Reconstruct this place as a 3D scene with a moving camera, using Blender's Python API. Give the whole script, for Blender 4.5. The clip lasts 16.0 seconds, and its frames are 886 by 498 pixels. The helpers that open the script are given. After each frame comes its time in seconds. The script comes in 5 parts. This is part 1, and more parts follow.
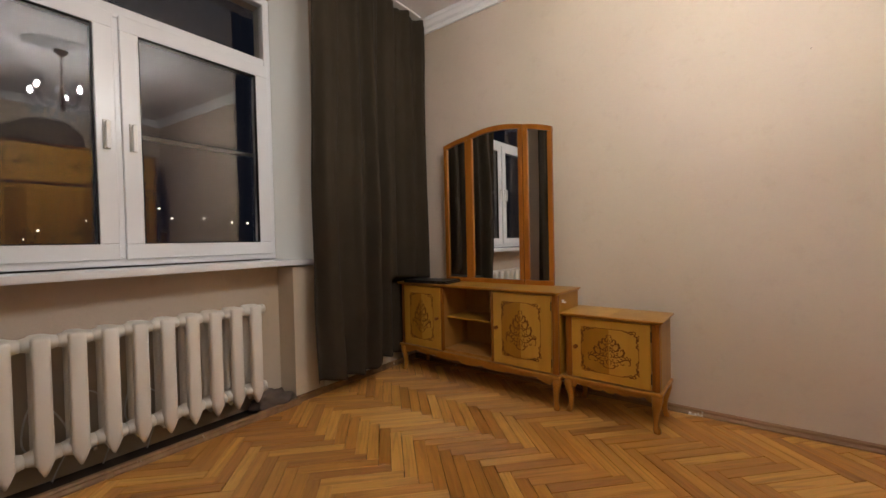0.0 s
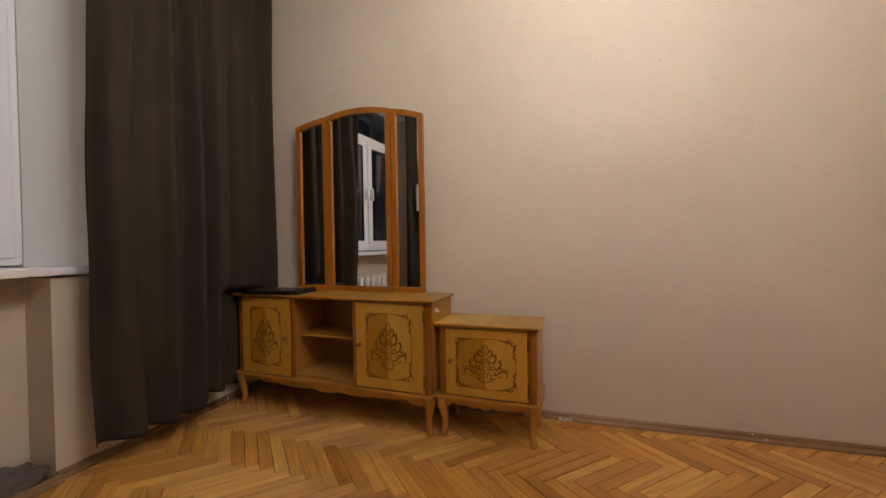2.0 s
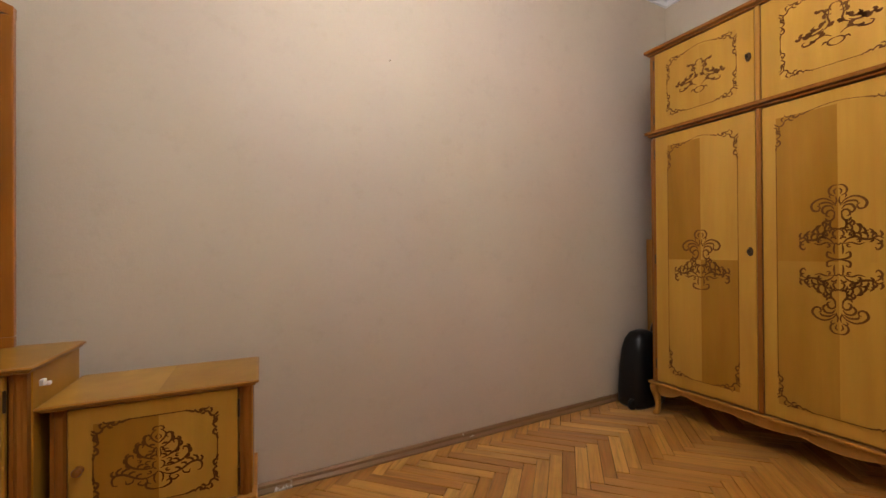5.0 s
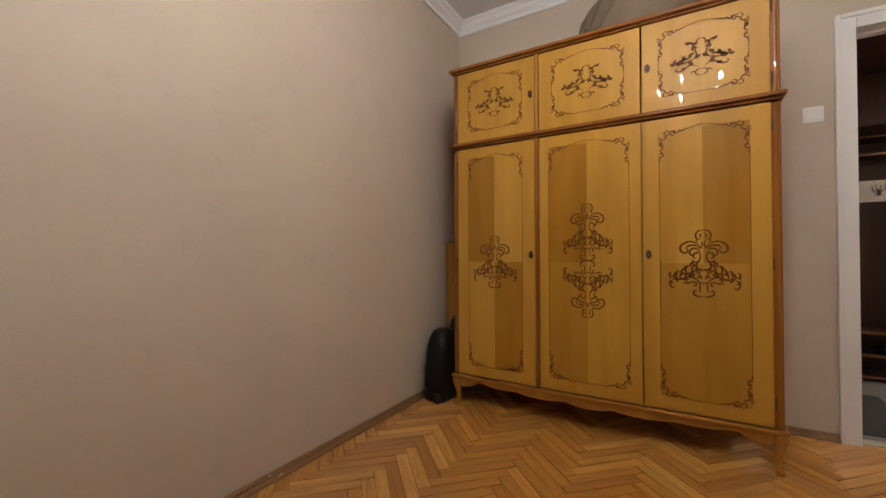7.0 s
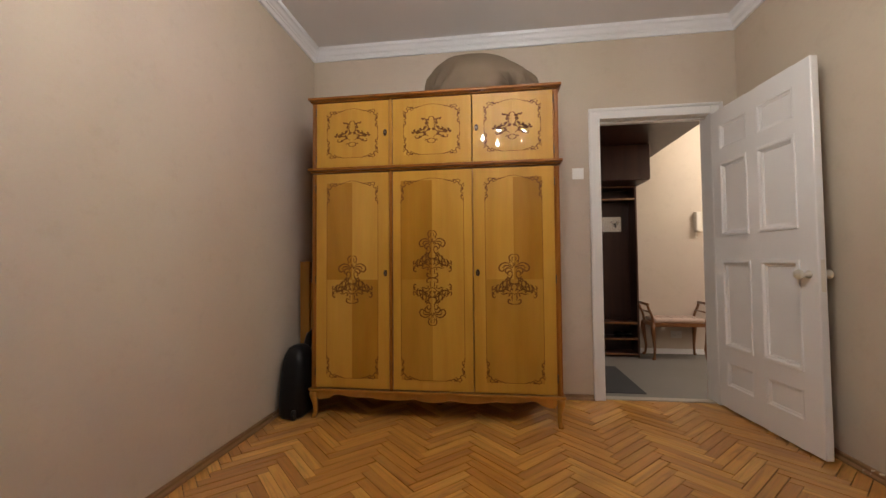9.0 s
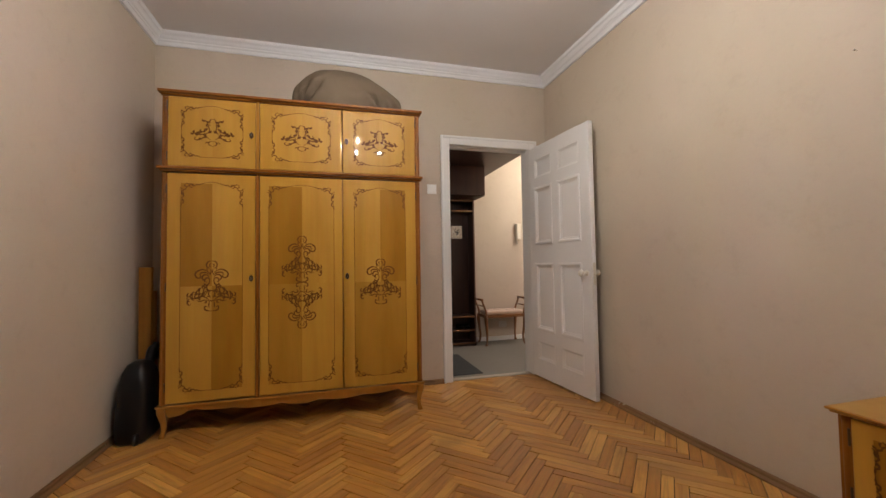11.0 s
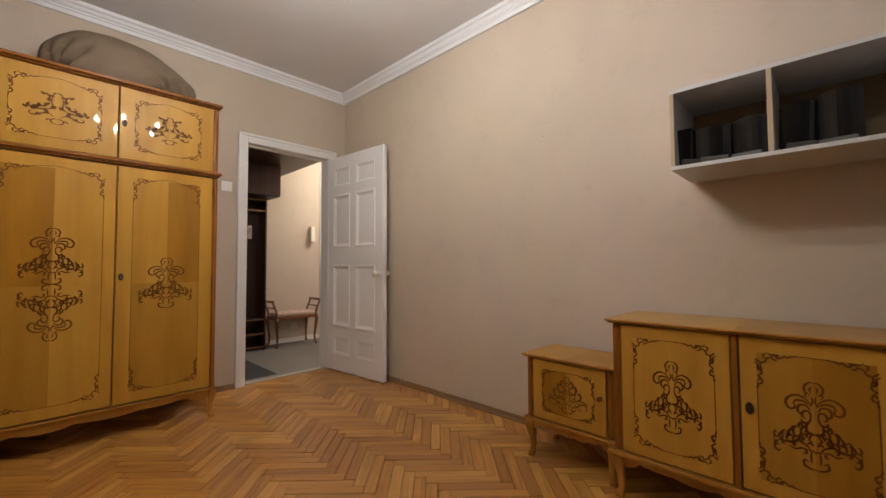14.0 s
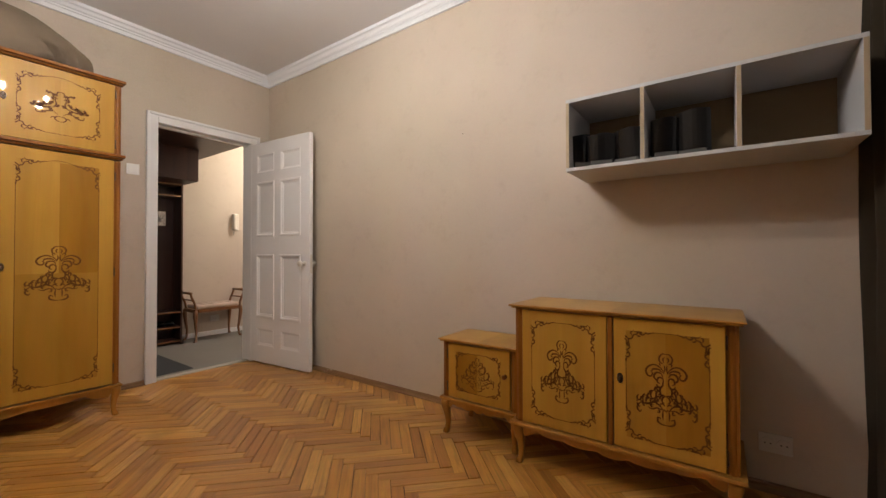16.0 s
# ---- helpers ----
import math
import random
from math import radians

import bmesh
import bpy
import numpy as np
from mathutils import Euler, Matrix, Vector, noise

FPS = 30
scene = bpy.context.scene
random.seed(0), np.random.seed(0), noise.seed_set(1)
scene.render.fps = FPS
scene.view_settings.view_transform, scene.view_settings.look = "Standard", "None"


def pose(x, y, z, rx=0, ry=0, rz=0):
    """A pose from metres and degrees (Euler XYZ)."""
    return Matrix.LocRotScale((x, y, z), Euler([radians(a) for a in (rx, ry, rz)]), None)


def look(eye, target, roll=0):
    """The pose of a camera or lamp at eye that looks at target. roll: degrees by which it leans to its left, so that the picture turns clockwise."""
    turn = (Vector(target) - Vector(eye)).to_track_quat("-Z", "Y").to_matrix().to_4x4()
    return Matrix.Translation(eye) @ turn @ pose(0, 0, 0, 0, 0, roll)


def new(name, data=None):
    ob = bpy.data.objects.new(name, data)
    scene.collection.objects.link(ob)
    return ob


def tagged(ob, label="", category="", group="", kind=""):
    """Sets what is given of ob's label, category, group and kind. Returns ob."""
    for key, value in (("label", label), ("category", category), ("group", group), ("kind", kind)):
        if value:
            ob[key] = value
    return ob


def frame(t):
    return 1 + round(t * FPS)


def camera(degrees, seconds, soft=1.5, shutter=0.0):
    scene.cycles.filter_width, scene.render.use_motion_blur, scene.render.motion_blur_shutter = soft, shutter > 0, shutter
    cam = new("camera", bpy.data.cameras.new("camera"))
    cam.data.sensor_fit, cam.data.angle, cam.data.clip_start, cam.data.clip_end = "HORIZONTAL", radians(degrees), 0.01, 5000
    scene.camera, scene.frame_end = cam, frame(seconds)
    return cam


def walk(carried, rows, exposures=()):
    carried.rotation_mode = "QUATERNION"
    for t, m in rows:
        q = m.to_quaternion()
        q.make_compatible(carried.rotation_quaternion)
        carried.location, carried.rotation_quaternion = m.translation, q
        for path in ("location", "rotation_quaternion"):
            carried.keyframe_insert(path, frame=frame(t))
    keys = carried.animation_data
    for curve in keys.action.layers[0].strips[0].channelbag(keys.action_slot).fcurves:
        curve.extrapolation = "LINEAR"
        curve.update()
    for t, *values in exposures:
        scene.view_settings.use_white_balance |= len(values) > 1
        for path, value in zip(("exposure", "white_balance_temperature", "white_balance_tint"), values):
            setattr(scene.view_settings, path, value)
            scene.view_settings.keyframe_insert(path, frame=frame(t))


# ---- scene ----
cam = camera(96.9, 16.0)
# seconds, eye, target, roll
PATH = [
    (0, (0.131, 0.154, 0.998), (-1.063, 1.758, 0.959), -1.3),
    (0.5, (0.075, 0.244, 0.991), (-0.981, 1.942, 0.951), -1.3),
    (1, (0.008, 0.354, 0.989), (-0.92, 2.125, 0.954), -1.3),
    (1.5, (-0.012, 0.427, 0.996), (-0.797, 2.266, 0.956), -1.2),
    (2, (-0.032, 0.483, 0.974), (-0.63, 2.391, 0.947), -1.0),
    (2.5, (-0.105, 0.548, 0.982), (-0.484, 2.512, 0.944), -0.9),
    (3, (-0.179, 0.611, 0.992), (-0.305, 2.606, 0.959), -0.8),
    (3.5, (-0.2, 0.67, 1.002), (-0.07, 2.665, 0.981), -0.6),
    (4, (-0.191, 0.747, 0.993), (0.201, 2.708, 0.994), -0.5),
    (4.5, (-0.195, 0.848, 0.979), (0.468, 2.735, 0.987), -0.5),
    (7, (-0.239, 1.2, 0.971), (1.475, 2.23, 0.994), -0.2),
    (7.5, (-0.249, 1.172, 1.0), (1.58, 1.979, 1.023), -0.4),
    (8, (-0.333, 1.166, 0.997), (1.574, 1.765, 1.042), -0.3),
    (8.5, (-0.447, 1.18, 1.012), (1.504, 1.617, 1.075), -0.3),
    (11, (-0.797, 1.394, 1.034), (1.132, 0.872, 1.11), -0.9),
    (11.5, (-0.895, 1.393, 1.031), (0.982, 0.706, 1.113), -0.7),
    (12, (-0.918, 1.433, 1.032), (0.879, 0.559, 1.118), -0.5),
    (12.5, (-0.919, 1.528, 1.023), (0.784, 0.483, 1.116), -0.4),
    (13, (-0.916, 1.606, 1.018), (0.681, 0.406, 1.107), -0.3),
    (13.5, (-0.96, 1.645, 1.022), (0.52, 0.303, 1.107), -0.3),
    (14, (-1.035, 1.667, 1.023), (0.356, 0.232, 1.104), -0.3),
    (14.5, (-1.104, 1.686, 1.028), (0.208, 0.178, 1.106), -0.4),
    (15, (-1.157, 1.687, 1.032), (0.096, 0.129, 1.099), -0.4),
    (15.5, (-1.192, 1.679, 1.033), (0.008, 0.079, 1.082), -0.3),
    (16, (-1.179, 1.667, 1.026), (-0.022, 0.036, 1.053), -0.1),
]
walk(cam, [(t, look(eye, target, roll)) for t, eye, target, roll in PATH],
     [(0, -0.11), (4.5, -0.16), (7, -0.39), (8.5, -0.42), (11, -0.38), (13, -0.45), (16, -0.29)])

# ---- world: a night sky over the town ----
world = bpy.data.worlds.new("night")
scene.world = world
world.use_nodes = True
world.node_tree.nodes["Background"].inputs["Color"].default_value = (0.05, 0.06, 0.10, 1)
world.node_tree.nodes["Background"].inputs["Strength"].default_value = 0.10

BULB = 1330.0      # radiance of a candle bulb of the chandelier
LAMP_X, LAMP_Y = 0.24, 1.10   # the chandelier on the plan
HALL = 62.0       # watts of the hall lamp
WARM = (1.0, 0.975, 0.935)

# ---- room plan ----
XW, XE, YS, YN = -2.06, 2.48, -0.505, 2.675
ZC = 2.766
FZ = 0.022         # the finished floor
WT = 0.12
DOOR_Y0, DOOR_Y1, DOOR_H = -0.32, 0.44, 2.078
WIN_Y0, WIN_Y1, WIN_Z0, WIN_Z1 = -0.04, 1.58, 0.905, 2.60
XF = -2.31        # plane of the window frame


# ---- mesh helpers ----
def mesh_from(bm, name, smooth=False):
    me = bpy.data.meshes.new(name)
    bmesh.ops.recalc_face_normals(bm, faces=bm.faces)
    if smooth:
        for f in bm.faces:
            f.smooth = True
    bm.to_mesh(me)
    bm.free()
    return me


def part(name, bm, material, parent=None, label="", smooth=False, kind="", at=None):
    ob = new(name, mesh_from(bm, name, smooth))
    if material:
        ob.data.materials.append(material)
    if parent:
        ob.parent = parent
    if at is not None:
        ob.matrix_basis = at
    return tagged(ob, label=label, kind=kind)


def thing(name, at, label, category, group=""):
    e = new(name)
    e.empty_display_size = 0.1
    e.matrix_basis = at
    return tagged(e, label, category, group)


def solid(name, bm, material, label, category, group="", at=None, smooth=False):
    ob = part(name, bm, material, smooth=smooth, at=at)
    return tagged(ob, label, category, group)


def box(bm, x0, x1, y0, y1, z0, z1, bevel=0.0, seg=1):
    m = Matrix.Translation(((x0 + x1) / 2, (y0 + y1) / 2, (z0 + z1) / 2)) @ Matrix.Diagonal((x1 - x0, y1 - y0, z1 - z0, 1))
    r = bmesh.ops.create_cube(bm, size=1, matrix=m)
    if bevel:
        edges = list({e for v in r["verts"] for e in v.link_edges})
        bmesh.ops.bevel(bm, geom=edges, offset=bevel, segments=seg, affect="EDGES", profile=0.6)
    return bm


def boxes(*specs, bevel=0.0, seg=1):
    bm = bmesh.new()
    for s in specs:
        box(bm, *s, bevel=bevel, seg=seg)
    return bm


def loft(bm, rings, cap=True, close=True):
    """Skin between rings of points."""
    vs = [[bm.verts.new(p) for p in ring] for ring in rings]
    n = len(vs[0])
    for a, b in zip(vs, vs[1:]):
        for i in range(n if close else n - 1):
            bm.faces.new((a[i], a[(i + 1) % n], b[(i + 1) % n], b[i]))
    if cap and close:
        bm.faces.new(vs[0])
        bm.faces.new(vs[-1])
    return bm


def lathe(bm, profile, seg=20, m=None):
    """profile: (radius, height) pairs, spun round z."""
    m = m or Matrix()
    rings = []
    for r, z in profile:
        r = max(r, 0.0004)
        rings.append([m @ Vector((r * math.cos(2 * math.pi * i / seg), r * math.sin(2 * math.pi * i / seg), z)) for i in range(seg)])
    return loft(bm, rings)


def tube(bm, pts, radius, seg=8):
    pts = [Vector(p) for p in pts]
    rings = []
    for i, p in enumerate(pts):
        d = (pts[min(i + 1, len(pts) - 1)] - pts[max(i - 1, 0)]).normalized()
        side = d.cross(Vector((0, 0, 1)))
        if side.length < 0.05:
            side = d.cross(Vector((0, 1, 0)))
        side.normalize()
        up = side.cross(d)
        r = radius[i] if isinstance(radius, (list, tuple)) else radius
        rings.append([p + r * (side * math.cos(2 * math.pi * k / seg) + up * math.sin(2 * math.pi * k / seg)) for k in range(seg)])
    return loft(bm, rings)


def smooth_line(pts, steps=5):
    """A curve through the points."""
    pts = [Vector(p) for p in pts]
    ext = [2 * pts[0] - pts[1]] + pts + [2 * pts[-1] - pts[-2]]
    out = []
    for i in range(1, len(ext) - 2):
        a, b, c, d = ext[i - 1:i + 3]
        for k in range(steps):
            t = k / steps
            out.append(0.5 * ((2 * b) + (c - a) * t + (2 * a - 5 * b + 4 * c - d) * t * t + (3 * b - a - 3 * c + d) * t ** 3))
    out.append(pts[-1])
    return out


def prism(bm, outline, y0, y1):
    """An outline in x and z, extruded from y0 to y1."""
    a = [bm.verts.new((x, y0, z)) for x, z in outline]
    b = [bm.verts.new((x, y1, z)) for x, z in outline]
    n = len(a)
    bm.faces.new(a)
    bm.faces.new(b)
    for i in range(n):
        bm.faces.new((a[i], a[(i + 1) % n], b[(i + 1) % n], b[i]))
    return bm


# ---- materials ----
class Nodes:
    def __init__(self, name, rough=0.5, metal=0.0, **kw):
        self.mat = bpy.data.materials.new(name)
        self.mat.use_nodes = True
        self.t = self.mat.node_tree
        self.b = self.t.nodes["Principled BSDF"]
        self.b.inputs["Roughness"].default_value = rough
        self.b.inputs["Metallic"].default_value = metal
        for k, v in kw.items():
            self.b.inputs[k.replace("_", " ")].default_value = v

    def n(self, kind, **kw):
        node = self.t.nodes.new(kind)
        for k, v in kw.items():
            node.inputs[k.replace("_", " ")].default_value = v
        return node

    def l(self, a, b):
        self.t.links.new(a, b)

    def coords(self, scale=(1, 1, 1), rot=(0, 0, 0), island=False):
        c = self.n("ShaderNodeTexCoord")
        m = self.n("ShaderNodeMapping")
        m.inputs["Scale"].default_value = scale
        m.inputs["Rotation"].default_value = rot
        src = c.outputs["Object"]
        self.l(src, m.inputs["Vector"])
        return m.outputs["Vector"]

    def ramp(self, fac, stops):
        r = self.n("ShaderNodeValToRGB")
        el = r.color_ramp.elements
        while len(el) < len(stops):
            el.new(0.5)
        for e, (p, c) in zip(el, stops):
            e.position, e.color = p, (*c, 1) if len(c) == 3 else c
        self.l(fac, r.inputs["Fac"])
        return r.outputs["Color"]

    def mix(self, fac, a, b, mode="MIX"):
        x = self.n("ShaderNodeMix")
        x.data_type, x.blend_type = "RGBA", mode
        for v, k in ((fac, 0), (a, 6), (b, 7)):
            if isinstance(v, (int, float)):
                x.inputs[k].default_value = v
            elif isinstance(v, tuple):
                x.inputs[k].default_value = (*v, 1)
            else:
                self.l(v, x.inputs[k])
        return x.outputs[2]

    def bump(self, height, strength=0.2, dist=0.01):
        bp = self.n("ShaderNodeBump", Strength=strength, Distance=dist)
        self.l(height, bp.inputs["Height"])
        self.l(bp.outputs["Normal"], self.b.inputs["Normal"])

    def color(self, out):
        self.l(out, self.b.inputs["Base Color"])


def plaster(name, col, var=0.05, rough=0.85, bump=0.25, tint=False):
    k = Nodes(name, rough)
    v = k.coords()
    big = k.n("ShaderNodeTexNoise", Scale=1.1, Detail=4.0, Roughness=0.6)
    k.l(v, big.inputs["Vector"])
    fine = k.n("ShaderNodeTexNoise", Scale=60.0, Detail=6.0, Roughness=0.7)
    k.l(v, fine.inputs["Vector"])
    lo, hi = tuple(c * (1 - var) for c in col), tuple(min(1, c * (1 + var)) for c in col)
    base = k.ramp(big.outputs["Fac"], [(0.3, lo), (0.7, hi)])
    if tint:
        drift = k.n("ShaderNodeTexNoise", Scale=0.75, Detail=3.0, Roughness=0.55, Distortion=0.8)
        k.l(k.coords((1, 1, 0.6), (0.2, 0.3, 0.1)), drift.inputs["Vector"])
        base = k.mix(1.0, base, k.ramp(drift.outputs["Fac"], [(0.38, (0.996, 0.978, 0.990)), (0.62, (1.0, 1.008, 0.955))]), "MULTIPLY")
        scuff = k.n("ShaderNodeTexNoise", Scale=9.0, Detail=5.0, Roughness=0.7)
        k.l(v, scuff.inputs["Vector"])
        base = k.mix(1.0, base, k.ramp(scuff.outputs["Fac"], [(0.30, (0.95, 0.94, 0.93)), (0.45, (1, 1, 1))]), "MULTIPLY")
    k.color(k.mix(0.10, base, fine.outputs["Color"], "SOFT_LIGHT"))
    k.bump(fine.outputs["Fac"], bump, 0.004)
    return k.mat


def wood(name, dark, light, rough=0.35, scale=(3, 3, 30), rand=0.0, coat=0.0, grain=14.0, bump=0.05, axis_z=True):
    """Grain lines that run along the object's long axis."""
    k = Nodes(name, rough)
    k.b.inputs["Coat Weight"].default_value = coat
    k.b.inputs["Specular IOR Level"].default_value = 0.15 if coat > 0 else 0.5
    k.b.inputs["Coat Roughness"].default_value = 0.025
    sc = (grain, grain, grain * 0.07) if axis_z else (grain * 0.07, grain, grain)
    v = k.coords(sc)
    info = k.n("ShaderNodeObjectInfo")
    add = k.n("ShaderNodeVectorMath")
    add.operation = "ADD"
    mul = k.n("ShaderNodeVectorMath")
    mul.operation = "SCALE"
    k.l(info.outputs["Random"], mul.inputs["Scale"])
    mul.inputs[0].default_value = (37, 91, 53)
    k.l(v, add.inputs[0])
    k.l(mul.outputs["Vector"], add.inputs[1])
    n1 = k.n("ShaderNodeTexNoise", Scale=1.0, Detail=5.0, Roughness=0.65, Distortion=0.6)
    k.l(add.outputs["Vector"], n1.inputs["Vector"])
    n2 = k.n("ShaderNodeTexNoise", Scale=7.0, Detail=4.0, Roughness=0.7)
    k.l(add.outputs["Vector"], n2.inputs["Vector"])
    base = k.ramp(n1.outputs["Fac"], [(0.32, dark), (0.68, light)])
    base = k.mix(0.35, base, n2.outputs["Color"], "SOFT_LIGHT") if bump > 0.06 else k.mix(0.12, base, n2.outputs["Color"], "SOFT_LIGHT")
    if coat > 0.4:
        fig = k.n("ShaderNodeTexNoise", Scale=1.0, Detail=3.0, Roughness=0.5)
        k.l(k.coords((9, 9, 2.0), (0.0, 0.75, 0.0)), fig.inputs["Vector"])
        base = k.mix(0.55, base, k.ramp(fig.outputs["Fac"], [(0.3, (0.40, 0.40, 0.40)), (0.7, (0.62, 0.62, 0.62))]), "SOFT_LIGHT")
    k.color(base)
    k.bump(n2.outputs["Fac"], bump, 0.002)
    return k.mat


WALLPAINT = plaster("wall_paint", (0.557, 0.464, 0.378), 0.05, 0.8, 0.3, tint=True)
CEILPAINT = plaster("ceiling_paint", (0.74, 0.72, 0.72), 0.03)
WHITE = plaster("white_gloss_paint", (0.80, 0.78, 0.76), 0.02, 0.38, 0.10)
REVEAL = plaster("reveal_paint", (0.70, 0.71, 0.69), 0.02, 0.6, 0.15)
RADIATOR = plaster("radiator_enamel", (0.78, 0.74, 0.68), 0.04, 0.32, 0.25)
PVC = Nodes("white_pvc", 0.28, Base_Color=(0.80, 0.80, 0.82, 1)).mat
CORNICE = plaster("cornice_plaster", (0.80, 0.80, 0.82), 0.02, 0.7, 0.1)
V_LIGHT = wood("veneer_light", (0.435, 0.219, 0.029), (0.53, 0.277, 0.042), 0.36, coat=0.50, grain=5)
V_DARK = wood("veneer_dark", (0.320, 0.140, 0.012), (0.385, 0.175, 0.018), 0.36, coat=0.50, grain=5)
V_MID = wood("veneer_mid", (0.365, 0.173, 0.020), (0.42, 0.208, 0.027), 0.38, coat=0.42, grain=5)
TRIMWOOD = wood("trim_wood", (0.21, 0.070, 0.010), (0.29, 0.105, 0.016), 0.30, coat=0.5, grain=12)
EDGEWOOD = wood("edge_wood", (0.34, 0.150, 0.025), (0.43, 0.200, 0.037), 0.30, coat=0.5, grain=12)
MIRRORWOOD = wood("mirror_frame_wood", (0.26, 0.086, 0.010), (0.34, 0.118, 0.015), 0.28, coat=0.6, grain=12)
INLAY = Nodes("inlay_brown", 0.5, Base_Color=(0.150, 0.056, 0.010, 1), Specular_IOR_Level=0.15).mat
GAP = Nodes("gap_dark", 0.7, Base_Color=(0.035, 0.015, 0.008, 1)).mat
BRASS = Nodes("dark_brass", 0.4, 0.6, Base_Color=(0.08, 0.045, 0.022, 1)).mat
INSIDE = wood("carcass_inside", (0.26, 0.11, 0.02), (0.34, 0.155, 0.032), 0.45, grain=8)
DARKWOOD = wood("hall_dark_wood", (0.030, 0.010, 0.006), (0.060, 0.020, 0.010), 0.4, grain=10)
BENCHWOOD = wood("bench_wood", (0.15, 0.055, 0.016), (0.23, 0.09, 0.026), 0.35, grain=14)
THRESH = plaster("worn_threshold_paint", (0.42, 0.36, 0.29), 0.15, 0.6, 0.6)
BASEWOOD = wood("baseboard_wood", (0.17, 0.086, 0.034), (0.30, 0.170, 0.078), 0.5, grain=10, axis_z=False, bump=0.15)


def worn(mat, paint=(0.62, 0.56, 0.47), dirt=(0.055, 0.035, 0.022), chips=0.64):
    """Old paint left in chips and dark grime over a wooden strip."""
    t = mat.node_tree
    b = t.nodes["Principled BSDF"]
    src = b.inputs["Base Color"].links[0].from_socket
    geo = t.nodes.new("ShaderNodeNewGeometry")
    for scale, lo, hi, col in ((6.0, chips, chips + 0.03, paint), (3.1, 0.58, 0.74, dirt)):
        n = t.nodes.new("ShaderNodeTexNoise")
        n.inputs["Scale"].default_value, n.inputs["Detail"].default_value, n.inputs["Roughness"].default_value = scale, 6.0, 0.7
        t.links.new(geo.outputs["Position"], n.inputs["Vector"])
        m = t.nodes.new("ShaderNodeMapRange")
        m.inputs["From Min"].default_value, m.inputs["From Max"].default_value = lo, hi
        t.links.new(n.outputs["Fac"], m.inputs["Value"])
        x = t.nodes.new("ShaderNodeMix")
        x.data_type = "RGBA"
        x.inputs[7].default_value = (*col, 1)
        t.links.new(m.outputs["Result"], x.inputs[0])
        t.links.new(src, x.inputs[6])
        src = x.outputs[2]
    t.links.new(src, b.inputs["Base Color"])
    return mat


worn(BASEWOOD)


def parquet():
    """Oak staves: the map runs along each stave; every stave has its own tone."""
    k = Nodes("parquet_oak", 0.30)
    k.b.inputs["Coat Weight"].default_value = 0.22
    k.b.inputs["Coat Roughness"].default_value = 0.16
    uv = k.n("ShaderNodeUVMap")
    info, geo = k.n("ShaderNodeObjectInfo"), k.n("ShaderNodeNewGeometry")
    add = k.n("ShaderNodeMath")
    k.l(info.outputs["Random"], add.inputs[0])
    k.l(geo.outputs["Random Per Island"], add.inputs[1])
    frac = k.n("ShaderNodeMath")
    frac.operation = "FRACT"
    k.l(add.outputs[0], frac.inputs[0])
    off = k.n("ShaderNodeVectorMath")
    off.operation = "SCALE"
    off.inputs[0].default_value = (71, 37, 19)
    k.l(frac.outputs[0], off.inputs["Scale"])
    mp = k.n("ShaderNodeMapping")
    mp.inputs["Scale"].default_value = (2.2, 34, 1)
    k.l(uv.outputs["UV"], mp.inputs["Vector"])
    va = k.n("ShaderNodeVectorMath")
    k.l(mp.outputs["Vector"], va.inputs[0])
    k.l(off.outputs["Vector"], va.inputs[1])
    g1 = k.n("ShaderNodeTexNoise", Scale=1.0, Detail=5.0, Roughness=0.62, Distortion=0.9)
    k.l(va.outputs["Vector"], g1.inputs["Vector"])
    g2 = k.n("ShaderNodeTexNoise", Scale=5.0, Detail=4.0, Roughness=0.7)
    k.l(va.outputs["Vector"], g2.inputs["Vector"])
    tone = k.ramp(frac.outputs[0], [(0.0, (0.42, 0.178, 0.034)), (0.22, (0.53, 0.238, 0.046)), (0.6, (0.62, 0.296, 0.060)), (0.9, (0.76, 0.42, 0.110)), (1.0, (0.40, 0.165, 0.030))])
    grain = k.ramp(g1.outputs["Fac"], [(0.26, (0.60, 0.53, 0.44)), (0.48, (0.97, 0.95, 0.92)), (0.62, (1.08, 1.08, 1.05))])
    base = k.mix(1.0, tone, grain, "MULTIPLY")
    base = k.mix(0.45, base, g2.outputs["Color"], "SOFT_LIGHT")
    tc = k.n("ShaderNodeNewGeometry")
    wear = k.n("ShaderNodeTexNoise", Scale=1.7, Detail=5.0, Roughness=0.65)
    k.l(tc.outputs["Position"], wear.inputs["Vector"])
    base = k.mix(k.ramp(wear.outputs["Fac"], [(0.50, (0, 0, 0)), (0.72, (0.55, 0.55, 0.55))]), base, (0.33, 0.160, 0.045), "MIX")
    k.color(base)
    rr = k.n("ShaderNodeMapRange")
    k.l(wear.outputs["Fac"], rr.inputs["Value"])
    rr.inputs["To Min"].default_value, rr.inputs["To Max"].default_value = 0.24, 0.55
    k.l(rr.outputs["Result"], k.b.inputs["Roughness"])
    k.bump(g2.outputs["Fac"], 0.22, 0.0018)
    tan = k.n("ShaderNodeTangent")
    tan.direction_type = "UV_MAP"
    k.l(tan.outputs["Tangent"], k.b.inputs["Tangent"])
    k.b.inputs["Anisotropic"].default_value = 0.9
    k.b.inputs["Anisotropic Rotation"].default_value = 0.25
    k.b.inputs["Specular IOR Level"].default_value = 0.7
    return k.mat


